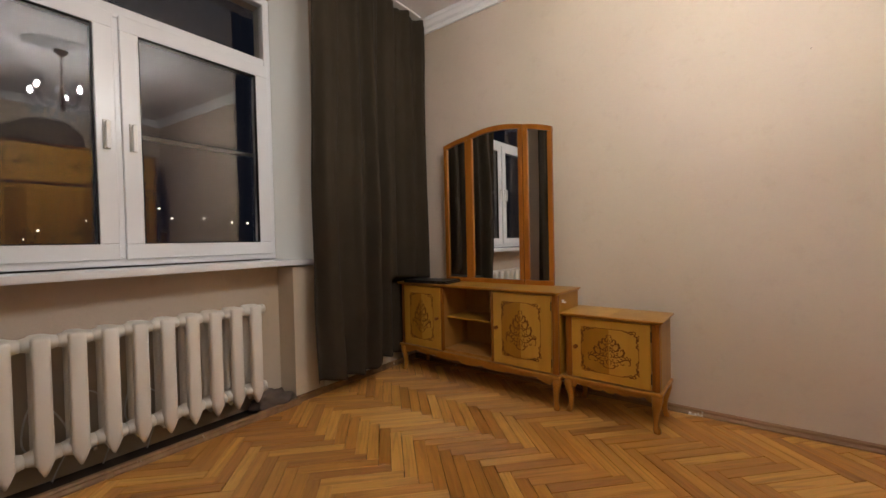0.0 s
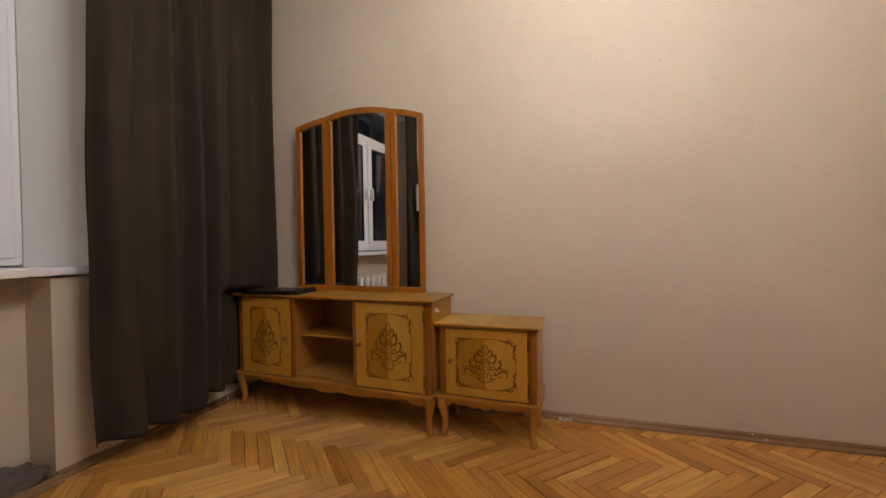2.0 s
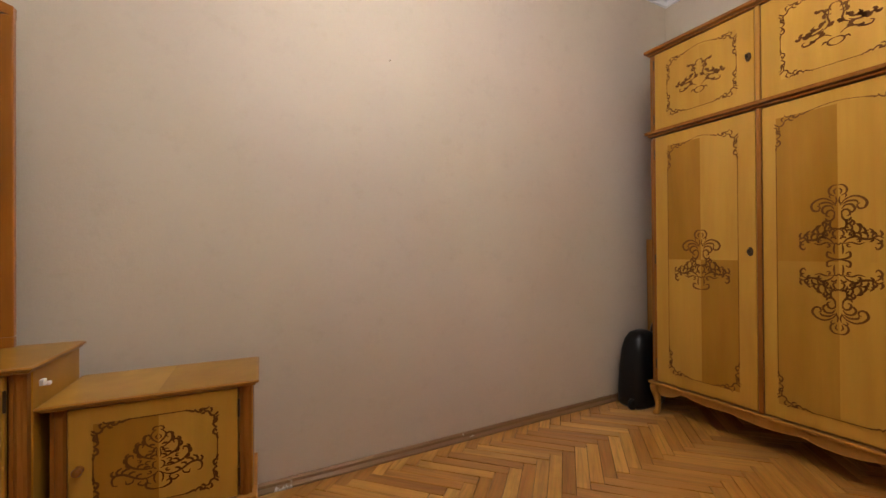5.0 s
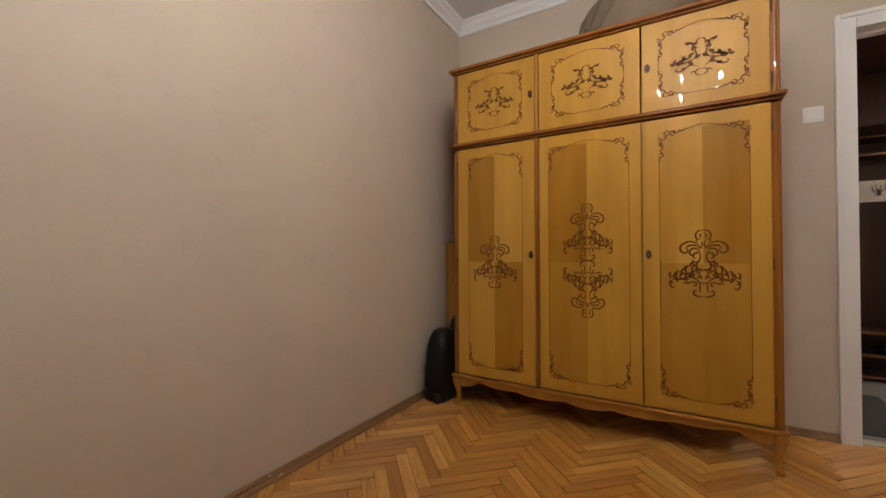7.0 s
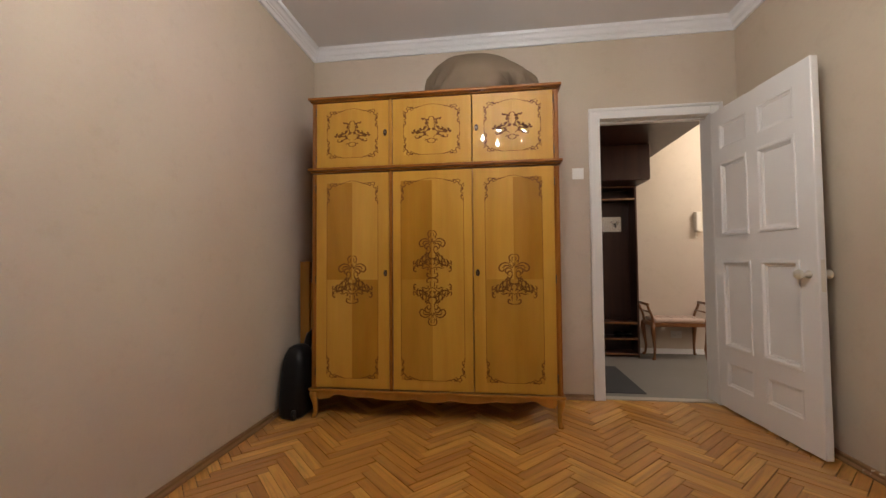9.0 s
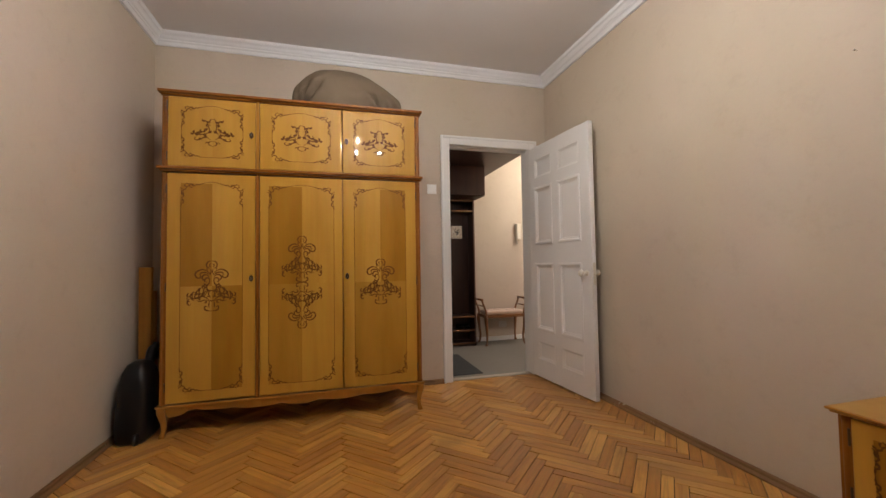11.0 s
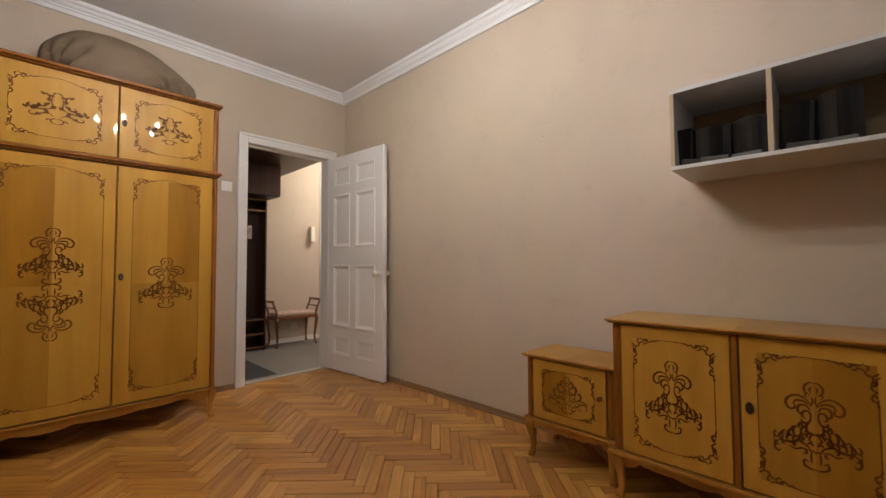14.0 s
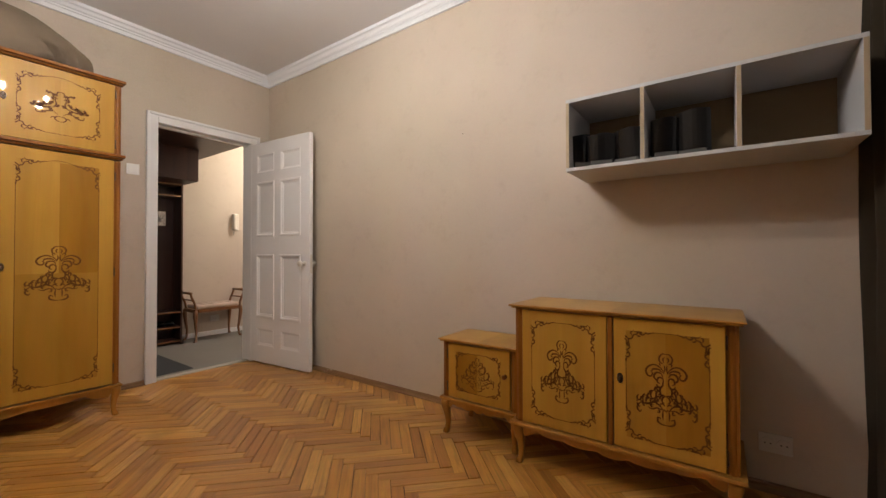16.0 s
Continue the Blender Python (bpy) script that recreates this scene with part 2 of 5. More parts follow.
STAVE = parquet()
MIRROR = Nodes("mirror_silver", 0.015, 1.0, Base_Color=(0.80, 0.82, 0.82, 1)).mat
BLACK = Nodes("black_plastic", 0.30, Base_Color=(0.007, 0.007, 0.008, 1), Specular_IOR_Level=0.3).mat
BLACKGLOSS = Nodes("black_glossy_card", 0.12, Base_Color=(0.010, 0.009, 0.009, 1), Specular_IOR_Level=0.3).mat
GREYPLASTIC = Nodes("grey_plastic", 0.4, Base_Color=(0.09, 0.085, 0.08, 1)).mat
HARDBOARD = plaster("brown_hardboard", (0.21, 0.140, 0.070), 0.06, 0.7, 0.1)
# white plastic of the sockets, shade low on the wall mixed into its colour
SHADEDPLASTIC = Nodes("shaded_socket_plastic", 0.4, Base_Color=(0.60, 0.57, 0.53, 1)).mat
WHITEPLASTIC = Nodes("white_plastic", 0.35, Base_Color=(0.82, 0.81, 0.79, 1)).mat
SHELFWHITE = Nodes("white_laminate", 0.5, Base_Color=(0.52, 0.51, 0.51, 1)).mat
CHIPBOARD = plaster("chipboard_edge", (0.42, 0.32, 0.21), 0.2, 0.8, 0.4)
CREAM = Nodes("cream_paint", 0.35, Base_Color=(0.72, 0.66, 0.56, 1)).mat
STEEL = Nodes("steel", 0.25, 0.9, Base_Color=(0.55, 0.55, 0.56, 1)).mat
CRYSTAL = Nodes("crystal", 0.04, Base_Color=(0.95, 0.96, 1, 1), Transmission_Weight=0.55).mat
GLASS = Nodes("window_glass", 0.0, Base_Color=(1, 1, 1, 1), Transmission_Weight=1.0, IOR=1.62).mat
HALLFLOOR = plaster("hall_floor", (0.185, 0.165, 0.143), 0.08, 0.6, 0.2)
MATRUBBER = plaster("door_mat", (0.045, 0.044, 0.045), 0.2, 0.95, 0.8)
UNDER = Nodes("under_floor", 0.9, Base_Color=(0.022, 0.011, 0.006, 1)).mat


def fabric(name, col, weave=900.0, rough=0.95):
    k = Nodes(name, rough)
    v = k.coords()
    n = k.n("ShaderNodeTexNoise", Scale=5.0, Detail=4.0)
    k.l(v, n.inputs["Vector"])
    w = k.n("ShaderNodeTexNoise", Scale=weave, Detail=2.0)
    k.l(v, w.inputs["Vector"])
    base = k.ramp(n.outputs["Fac"], [(0.3, tuple(c * 0.88 for c in col)), (0.7, tuple(c * 1.1 for c in col))])
    k.color(k.mix(0.3, base, w.outputs["Color"], "SOFT_LIGHT"))
    k.bump(w.outputs["Fac"], 0.3, 0.002)
    k.b.inputs["Specular IOR Level"].default_value = 0.2
    return k.mat


CURTAIN = fabric("curtain_cloth", (0.038, 0.028, 0.018))
BEANBAG = fabric("taupe_cloth", (0.185, 0.138, 0.095))
CUSHION = fabric("cushion_cloth", (0.55, 0.42, 0.34), 160)
RAG = fabric("grey_rag", (0.13, 0.10, 0.085), 300)


def glow(name, col, strength):
    k = Nodes(name)
    k.b.inputs["Emission Color"].default_value = (*col, 1)
    k.b.inputs["Emission Strength"].default_value = strength
    k.b.inputs["Base Color"].default_value = (0.8, 0.8, 0.8, 1)
    return k.mat


BULBGLOW = glow("bulb_glow", WARM, BULB)
TOWNGLOW = glow("town_glow", (1.0, 0.85, 0.65), 25)
TOWNBLUE = glow("town_glow_blue", (0.3, 0.8, 1.0), 25)


# ---- structure ----
def structure(name, bm, material, smooth=False, label=""):
    return part(name, bm, material, smooth=smooth, kind="structure", label=label)


XO = XW - 0.45     # outer face of the window wall
structure("wall_north", boxes((XO, XE + WT, YN, YN + WT, -0.1, ZC + 0.1)), WALLPAINT)
structure("wall_south", boxes((XO, XE + WT, YS - WT, YS, -0.1, ZC + 0.1)), WALLPAINT)
structure("wall_east", boxes((XE, XE + WT, DOOR_Y1 + 0.03, YN, -0.1, ZC + 0.1), (XE, XE + WT, YS, DOOR_Y0 - 0.03, -0.1, ZC + 0.1),
                             (XE, XE + WT, DOOR_Y0 - 0.03, DOOR_Y1 + 0.03, DOOR_H + 0.03, ZC + 0.1)), WALLPAINT)
NY0, NY1 = WIN_Y0 - 0.01, WIN_Y1 - 0.04   # the radiator niche under the sill
RY0, RY1 = WIN_Y0 - 0.12, WIN_Y1 + 0.125  # the splayed reveal at the wall's face
structure("wall_west", boxes((XO, XW, YS, RY0, -0.1, ZC + 0.1), (XO, XW, RY0, NY0, -0.1, WIN_Z0 - 0.045), (XO, XW, RY1, YN, -0.1, ZC + 0.1), (XO, XW, NY1, RY1, -0.1, WIN_Z0 - 0.045),
                             (XO, XW, RY0, RY1, WIN_Z1, ZC + 0.1), (XO, XW - 0.17, NY0, NY1, -0.1, WIN_Z0 - 0.045)), WALLPAINT)
structure("ceiling", boxes((XO, XE + WT, YS - WT, YN + WT, ZC, ZC + 0.12)), CEILPAINT)
structure("floor", boxes((XO, XE + 0.01, YS - WT, YN + WT, -0.12, FZ - 0.012)), UNDER)

def plan_prism(bm, outline, z0, z1):
    a, b = [bm.verts.new((x, y, z0)) for x, y in outline], [bm.verts.new((x, y, z1)) for x, y in outline]
    n = len(a)
    bm.faces.new(a), bm.faces.new(b)
    for i in range(n):
        bm.faces.new((a[i], a[(i + 1) % n], b[(i + 1) % n], b[i]))
    return bm


# window reveals, splayed, painted a cooler white
bm = plan_prism(bmesh.new(), [(XO, WIN_Y1), (XF + 0.001, WIN_Y1), (XW - 0.0005, RY1 - 0.0005), (XO, RY1 - 0.0005)], WIN_Z0 - 0.044, WIN_Z1 - 0.001)
plan_prism(bm, [(XO, WIN_Y0), (XF + 0.001, WIN_Y0), (XW - 0.0005, RY0 + 0.0005), (XO, RY0 + 0.0005)], WIN_Z0 - 0.044, WIN_Z1 - 0.001)
structure("trim_reveal", bm, REVEAL, label="grey-white splayed window reveal")


def cornice():
    """Stepped plaster moulding round the room: a profile swept along the walls with mitred corners."""
    prof = [(0, 0.0), (0.020, 0.0), (0.021, 0.006), (0.024, 0.026), (0.027, 0.030), (0.033, 0.032), (0.034, 0.044), (0.040, 0.047), (0.046, 0.052), (0.055, 0.066), (0.062, 0.072),
            (0.074, 0.076), (0.078, 0.084), (0.082, 0.0985), (0, 0.0985)]
    bm = bmesh.new()
    corners = [(XW, YS, 1, 1), (XE, YS, -1, 1), (XE, YN, -1, -1), (XW, YN, 1, -1)]
    rings = [[(cx + sx * (p + 0.0005), cy + sy * (p + 0.0005), ZC - 0.0895 + z * 0.9) for p, z in [(p * 0.88, z) for p, z in prof]] for cx, cy, sx, sy in corners]
    rings.append(rings[0])
    loft(bm, rings, cap=False)
    bmesh.ops.remove_doubles(bm, verts=bm.verts, dist=0.0002)
    structure("trim_cornice", bm, CORNICE, label="white stepped plaster cornice")


cornice()


def baseboard(name, x0, y0, x1, y1, h=0.036, d=0.016):
    """A low wooden strip along a wall, with a quarter-round foot."""
    a, b = Vector((x0, y0, FZ)), Vector((x1, y1, FZ))
    u = (b - a).normalized()
    nrm = Vector((-u.y, u.x, 0))
    prof = [(0.001, 0.0), (d + 0.012, 0.0), (d + 0.011, 0.008), (d + 0.004, 0.015), (d, 0.018), (d, h - 0.006), (d - 0.006, h), (0.001, h)]
    bm = bmesh.new()
    n = max(2, int((b - a).length / 0.25))
    rings = []
    for i in range(n + 1):
        p = a.lerp(b, i / n)
        w = 0.0015 * math.sin(i * 2.3)
        rings.append([p + nrm * (q + (w if q > 0.002 else 0)) + Vector((0, 0, z)) for q, z in prof])
    loft(bm, rings)
    structure(name, bm, BASEWOOD, label="worn low oak baseboard")


baseboard("baseboard", XE, YN, XW, YN)
baseboard("baseboard", XW, YS, XE - 0.03, YS)
baseboard("baseboard", XE, DOOR_Y1 + 0.075, XE, YN - 0.03)
baseboard("baseboard", XW, YN - 0.03, XW, NY1 + 0.0)
baseboard("baseboard", XW, NY0, XW, YS + 0.03)
baseboard("baseboard", XW + 0.012, NY1, XW + 0.012, NY0, 0.030, 0.03)
bm = bmesh.new()
rnd = random.Random(11)
low_line = [(YN - 0.93 + 0.0775 * k, FZ + 0.030) for k in range(9)]
top_line = [(y + rnd.uniform(-0.01, 0.01), FZ + 0.080 + 0.016 * math.sin(k * 1.1) + rnd.uniform(-0.006, 0.010) + 0.004 * k) for k, (y, z) in enumerate(low_line)]
outline = low_line + top_line[::-1]
back_ring = [bm.verts.new((XW + 0.0005, y, z)) for y, z in outline]
face_ring = [bm.verts.new((XW + 0.006 + rnd.uniform(-0.002, 0.002), y, z + (0.0 if k < 9 else -0.005))) for k, (y, z) in enumerate(outline)]
for k in range(len(outline)):
    q = (k + 1) % len(outline)
    bm.faces.new((back_ring[k], back_ring[q], face_ring[q], face_ring[k]))
bm.faces.new(face_ring)
bmesh.ops.triangulate(bm, faces=[f for f in bm.faces if len(f.verts) > 4])
structure("trim_bare_plaster", bm, plaster("bare_plaster", (0.62, 0.58, 0.50), 0.15, 0.9, 0.6), label="chipped bare white plaster above the old baseboard")
part("trim_threshold", boxes((XE + 0.0105, XE + 0.075, DOOR_Y0 + 0.002, DOOR_Y1 - 0.002, -0.10, FZ + 0.008), bevel=0.004), THRESH, kind="structure")


# ---- the parquet: herringbone staves ----
SL, SW, SOX, SOY = 0.345, 0.055, -0.948, 1.623


def outline_clip(poly, x0, x1, y0, y1):
    def cut(pts, f):
        out = []
        for i, p in enumerate(pts):
            q = pts[(i + 1) % len(pts)]
            a, b = f(p), f(q)
            if a >= 0:
                out.append(p)
            if (a >= 0) != (b >= 0):
                t = a / (a - b)
                out.append((p[0] + t * (q[0] - p[0]), p[1] + t * (q[1] - p[1])))
        return out
    for f in (lambda p: p[0] - x0, lambda p: x1 - p[0], lambda p: p[1] - y0, lambda p: y1 - p[1]):
        poly = cut(poly, f)
        if len(poly) < 3:
            return []
    return poly


def staves():
    """Each stave: centre, angle and outline, clipped to the room."""
    out = []
    h = math.sqrt(0.5)
    L, W = SL, SW
    n = 75
    for i in range(-n, n):
        for j in range(-12, 13):
            for kind in (0, 1):
                # unit cell of a herringbone in its own frame, turned by 45 degrees
                if kind == 0:
                    cx, cy, ang = i * W + L / 2, i * W + W / 2, 0.0
                    cx, cy = cx + j * L, cy - j * L
                else:
                    cx, cy, ang = i * W + W / 2 , i * W + W + L / 2, 90.0
                    cx, cy = cx + j * L, cy - j * L
                x, y = h * (cx - cy), h * (cx + cy)
                out.append((y + SOX, x + SOY, 45.0 if kind == 0 else -45.0))
    return out


# ---- furniture ----
def cabriole(x, y, h, dx, dy, w=0.042):
    """A carved leg that bows out at the knee and turns in to a small foot; top at height h."""
    bm = bmesh.new()
    prof = [(0.0, 0.012, 0.004), (0.02, 0.0165, 0.004), (0.10, 0.0165, 0.002), (0.17, 0.0125, -0.002), (0.3, 0.0130, -0.004), (0.5, 0.0155, -0.002), (0.7, 0.0205, 0.003),
            (0.85, 0.0245, 0.006), (0.95, 0.0245, 0.006), (1.0, 0.022, 0.003)]
    rings = []
    for t, r, off in prof:
        cx, cy = x + dx * off, y + dy * off
        rings.append([(cx + r * math.copysign(abs(math.cos(a)) ** 0.6, math.cos(a)), cy + r * math.copysign(abs(math.sin(a)) ** 0.6, math.sin(a)), t * h)
                      for a in [math.pi * (k + 0.5) / 6 for k in range(12)]])
    return loft(bm, rings)


def apron_outline(x0, x1, z_top, z_low, deep):
    """The wavy lower edge of the rail between the legs."""
    pts = [(x0, z_top), (x0, z_low - deep * 0.25)]
    w = x1 - x0
    n = 72
    for i in range(1, n):
        u = i / n
        s = abs(u - 0.5) * 2
        z = z_low + deep * (0.55 if s > 0.985 else 0)
        dip = deep * max(0.10, *(h * math.sqrt(max(0.0, 1 - ((s - c) / wide) ** 2)) for c, wide, h in ((0.0, 0.16, 0.85), (0.33, 0.20, 0.70), (0.62, 0.16, 0.42), (1.0, 0.16, 1.0))))
        pts.append((x0 + w * u, z_low - dip))
    pts += [(x1, z_low - deep * 0.25), (x1, z_top)]
    return pts


def ribbon(bm, pts, width, y, thick=0.0006, ends=0.25):
    """A thin inlaid strip, in x and z, that swells in its middle."""
    pts = [Vector((p[0], 0, p[1])) for p in pts]
    n = len(pts)
    top, low = [], []
    for i, p in enumerate(pts):
        d = pts[min(i + 1, n - 1)] - pts[max(i - 1, 0)]
        if d.length < 1e-7:
            d = Vector((1, 0, 0))
        d.normalize()
        nn = Vector((-d.z, 0, d.x))
        w = 0.5 * width * (ends + (1 - ends) * math.sin(math.pi * (i + 0.5) / n))
        top.append(bm.verts.new((p.x + nn.x * w, y - thick, p.z + nn.z * w)))
        low.append(bm.verts.new((p.x - nn.x * w, y - thick, p.z - nn.z * w)))
    for i in range(n - 1):
        bm.faces.new((top[i], top[i + 1], low[i + 1], low[i]))


def spiral(cx, cz, r, a0, turns, sign=1, n=16, shrink=0.12):
    """A volute that winds inwards from radius r."""
    return [(cx + r * (1 - (1 - shrink) * k / n) * math.cos(a0 + sign * 2 * math.pi * turns * k / n),
             cz + r * (1 - (1 - shrink) * k / n) * math.sin(a0 + sign * 2 * math.pi * turns * k / n)) for k in range(n + 1)]


def leaf(cx, cz, a, size):
    return [(cx + size * t * math.cos(a + 1.5 * t - 0.5), cz + size * t * math.sin(a + 1.5 * t - 0.5)) for t in (0, 0.25, 0.5, 0.75, 1.0)]


def curve2(*pts):
    return [(p.x, p.z) for p in smooth_line([(x, 0, z) for x, z in pts], 5)]


def fleur():
    """Half of the tall bouquet: strokes (line, width), x from the axis outwards, z from -1 to 1."""
    s = [(curve2((0.0, 0.99), (0.12, 0.98), (0.21, 0.88), (0.19, 0.76), (0.08, 0.70)), 0.07), (curve2((0.03, 0.90), (0.09, 0.84), (0.06, 0.74)), 0.055), (curve2((0.14, 0.76), (0.20, 0.70), (0.16, 0.64)), 0.05),
         (curve2((0.05, 0.44), (0.16, 0.58), (0.36, 0.66), (0.56, 0.60), (0.66, 0.47), (0.60, 0.34), (0.48, 0.33), (0.44, 0.42), (0.51, 0.47)), 0.08), (curve2((0.10, 0.46), (0.24, 0.54), (0.42, 0.53), (0.46, 0.46)), 0.075),
         (curve2((0.09, 0.34), (0.17, 0.44), (0.32, 0.44), (0.39, 0.33), (0.32, 0.24), (0.26, 0.30)), 0.08), (curve2((0.07, 0.22), (0.14, 0.32), (0.25, 0.30), (0.28, 0.19), (0.20, 0.15)), 0.075),
         (curve2((0.05, 0.68), (0.03, 0.56), (0.08, 0.44)), 0.055), (curve2((0.08, 0.30), (0.10, 0.12), (0.19, 0.0), (0.18, -0.13), (0.08, -0.18)), 0.075), (curve2((0.15, 0.06), (0.25, 0.04), (0.31, 0.12)), 0.08), (curve2((0.17, -0.08), (0.28, -0.04), (0.33, 0.05)), 0.08),
         (curve2((0.03, -0.20), (0.11, -0.25), (0.13, -0.34), (0.05, -0.38)), 0.065), (curve2((0.09, -0.60), (0.20, -0.47), (0.38, -0.40), (0.56, -0.46), (0.74, -0.47), (0.88, -0.40), (1.0, -0.46)), 0.085),
         (curve2((0.13, -0.58), (0.30, -0.55), (0.46, -0.60), (0.60, -0.56)), 0.06), (curve2((0.80, -0.45), (0.93, -0.54), (0.96, -0.66), (0.88, -0.74), (0.82, -0.68)), 0.075), (curve2((0.09, -0.58), (0.11, -0.72), (0.10, -0.86)), 0.06),
         (curve2((0.0, -0.99), (0.14, -0.98), (0.27, -0.92), (0.26, -0.80), (0.16, -0.84)), 0.075), (curve2((0.0, -0.62), (0.05, -0.57), (0.10, -0.58)), 0.05)]
    for x, z, a, q in ((0.20, -0.30, 1.7, 0.24), (0.28, -0.26, 1.0, 0.26), (0.36, -0.36, 1.6, 0.24), (0.44, -0.30, 0.7, 0.24), (0.52, -0.42, 1.8, 0.24), (0.58, -0.34, 1.0, 0.22), (0.66, -0.44, 1.5, 0.22), (0.74, -0.40, 0.8, 0.20),
                       (0.84, -0.40, 1.5, 0.16), (0.92, -0.42, 0.6, 0.16), (0.30, -0.40, 0.4, 0.18), (0.46, -0.42, 2.3, 0.16), (0.62, -0.50, 2.4, 0.15), (0.70, -0.54, 0.2, 0.16), (0.34, -0.10, 0.9, 0.16), (0.52, -0.18, 1.3, 0.14), (0.24, -0.18, 2.4, 0.15),
                       (0.18, -0.44, 2.3, 0.14), (0.86, -0.58, -0.3, 0.14)):
        s.append((leaf(x, z, a, q), 0.078))
    for x, z, q, a, d in ((0.30, -0.34, 0.070, 0.6, 1), (0.46, -0.52, 0.060, 2.6, -1), (0.66, -0.30, 0.060, 0.9, 1), (0.24, -0.62, 0.060, -0.5, -1)):
        s.append((spiral(x, z, q, a, 0.85, d, 10), 0.065))
    return s


def tree():
    """Half of the wide bouquet: three tiers of scrolled branches over a small vase."""
    s = [(curve2((0.0, 0.99), (0.08, 0.99), (0.12, 0.91), (0.05, 0.87)), 0.06), (curve2((0.05, 0.90), (0.15, 0.78), (0.15, 0.64), (0.06, 0.52), (0.0, 0.46)), 0.065), (curve2((0.02, 0.74), (0.06, 0.66), (0.02, 0.58)), 0.05),
         (curve2((0.05, 0.30), (0.16, 0.36), (0.28, 0.50), (0.30, 0.68), (0.22, 0.76), (0.17, 0.66), (0.22, 0.60)), 0.075), (curve2((0.07, -0.04), (0.22, 0.02), (0.40, 0.16), (0.46, 0.34), (0.42, 0.50), (0.33, 0.48), (0.35, 0.38)), 0.085),
         (curve2((0.10, -0.30), (0.30, -0.30), (0.54, -0.20), (0.68, -0.02), (0.66, 0.16), (0.56, 0.20), (0.54, 0.10)), 0.085), (curve2((0.06, -0.50), (0.28, -0.60), (0.50, -0.52), (0.72, -0.36), (0.90, -0.34), (0.98, -0.46), (0.96, -0.62), (0.87, -0.66)), 0.085),
         (curve2((0.30, -0.56), (0.24, -0.70), (0.34, -0.80), (0.44, -0.72), (0.38, -0.66)), 0.065), (curve2((0.52, -0.50), (0.56, -0.64), (0.68, -0.66), (0.70, -0.56)), 0.06),
         (curve2((0.03, 0.30), (0.05, 0.14), (0.03, 0.0)), 0.045), (curve2((0.04, -0.10), (0.12, -0.16), (0.12, -0.28), (0.04, -0.36)), 0.06), (curve2((0.0, -0.44), (0.08, -0.52), (0.10, -0.68), (0.06, -0.80)), 0.06),
         (curve2((0.0, -0.99), (0.14, -0.97), (0.27, -0.88), (0.25, -0.76), (0.16, -0.80)), 0.075)]
    for x, z, a, q in ((0.28, 0.62, 0.7, 0.15), (0.26, 0.48, 0.2, 0.17), (0.20, 0.38, 1.9, 0.13), (0.45, 0.42, 0.8, 0.16), (0.44, 0.26, 0.3, 0.18), (0.34, 0.10, -0.1, 0.17), (0.28, 0.06, 1.7, 0.15), (0.66, 0.12, 0.8, 0.15), (0.66, -0.02, 0.4, 0.18),
                       (0.58, -0.16, 0.0, 0.18), (0.44, -0.24, 1.5, 0.16), (0.32, -0.30, 1.9, 0.15), (0.76, -0.34, 1.4, 0.20), (0.84, -0.34, 0.9, 0.22), (0.92, -0.36, 0.4, 0.18), (0.62, -0.42, 1.5, 0.16), (0.46, -0.54, 1.3, 0.15), (0.08, 0.20, 0.9, 0.13),
                       (0.16, -0.02, 1.3, 0.15)):
        s.append((leaf(x, z, a, q), 0.085))
    for x, z, q, a, d in ((0.17, 0.18, 0.075, 0.6, 1), (0.24, -0.14, 0.075, 2.6, -1), (0.42, -0.04, 0.065, 0.9, 1), (0.20, -0.42, 0.065, -0.5, -1)):
        s.append((spiral(x, z, q, a, 0.85, d, 10), 0.06))
    return s


def crest():
    """Half of the small bouquet of the upper doors: an open oval between leafy scrolls."""
    s = [(curve2((0.0, 0.98), (0.09, 0.96), (0.14, 0.82), (0.10, 0.68)), 0.06), (curve2((0.10, 0.52), (0.22, 0.56), (0.27, 0.76), (0.36, 0.86), (0.46, 0.82)), 0.075), (curve2((0.16, 0.70), (0.19, 0.42), (0.15, 0.18), (0.20, 0.0), (0.32, -0.12)), 0.065),
         (curve2((0.24, 0.36), (0.32, 0.14), (0.44, 0.04), (0.56, 0.12), (0.52, 0.24)), 0.075), (curve2((0.30, -0.02), (0.46, -0.14), (0.64, -0.16), (0.82, -0.08), (1.0, -0.18)), 0.075),
         (curve2((0.10, -0.50), (0.26, -0.36), (0.46, -0.40), (0.62, -0.54), (0.78, -0.56), (0.84, -0.44), (0.76, -0.36)), 0.065), (curve2((0.0, -0.62), (0.12, -0.64), (0.20, -0.76), (0.14, -0.90), (0.0, -0.97)), 0.06), (curve2((0.18, -0.72), (0.28, -0.70), (0.34, -0.80)), 0.06)]
    for x, z, a, q in ((0.27, 0.70, 1.9, 0.14), (0.36, 0.84, -0.4, 0.16), (0.22, 0.44, 0.5, 0.18), (0.36, 0.10, 1.3, 0.20), (0.46, 0.04, -0.2, 0.18), (0.60, -0.16, 1.0, 0.20), (0.72, -0.12, 1.5, 0.17), (0.84, -0.08, 0.7, 0.17), (0.66, -0.16, -0.6, 0.16),
                       (0.20, -0.02, 2.0, 0.14), (0.36, -0.38, 1.4, 0.15), (0.50, -0.44, -0.8, 0.14), (0.88, -0.12, -0.7, 0.14), (0.10, 0.02, 1.2, 0.12), (0.30, -0.14, -0.9, 0.14)):
        s.append((leaf(x, z, a, q), 0.120))
    return [(line, w * 1.35) for line, w in s]


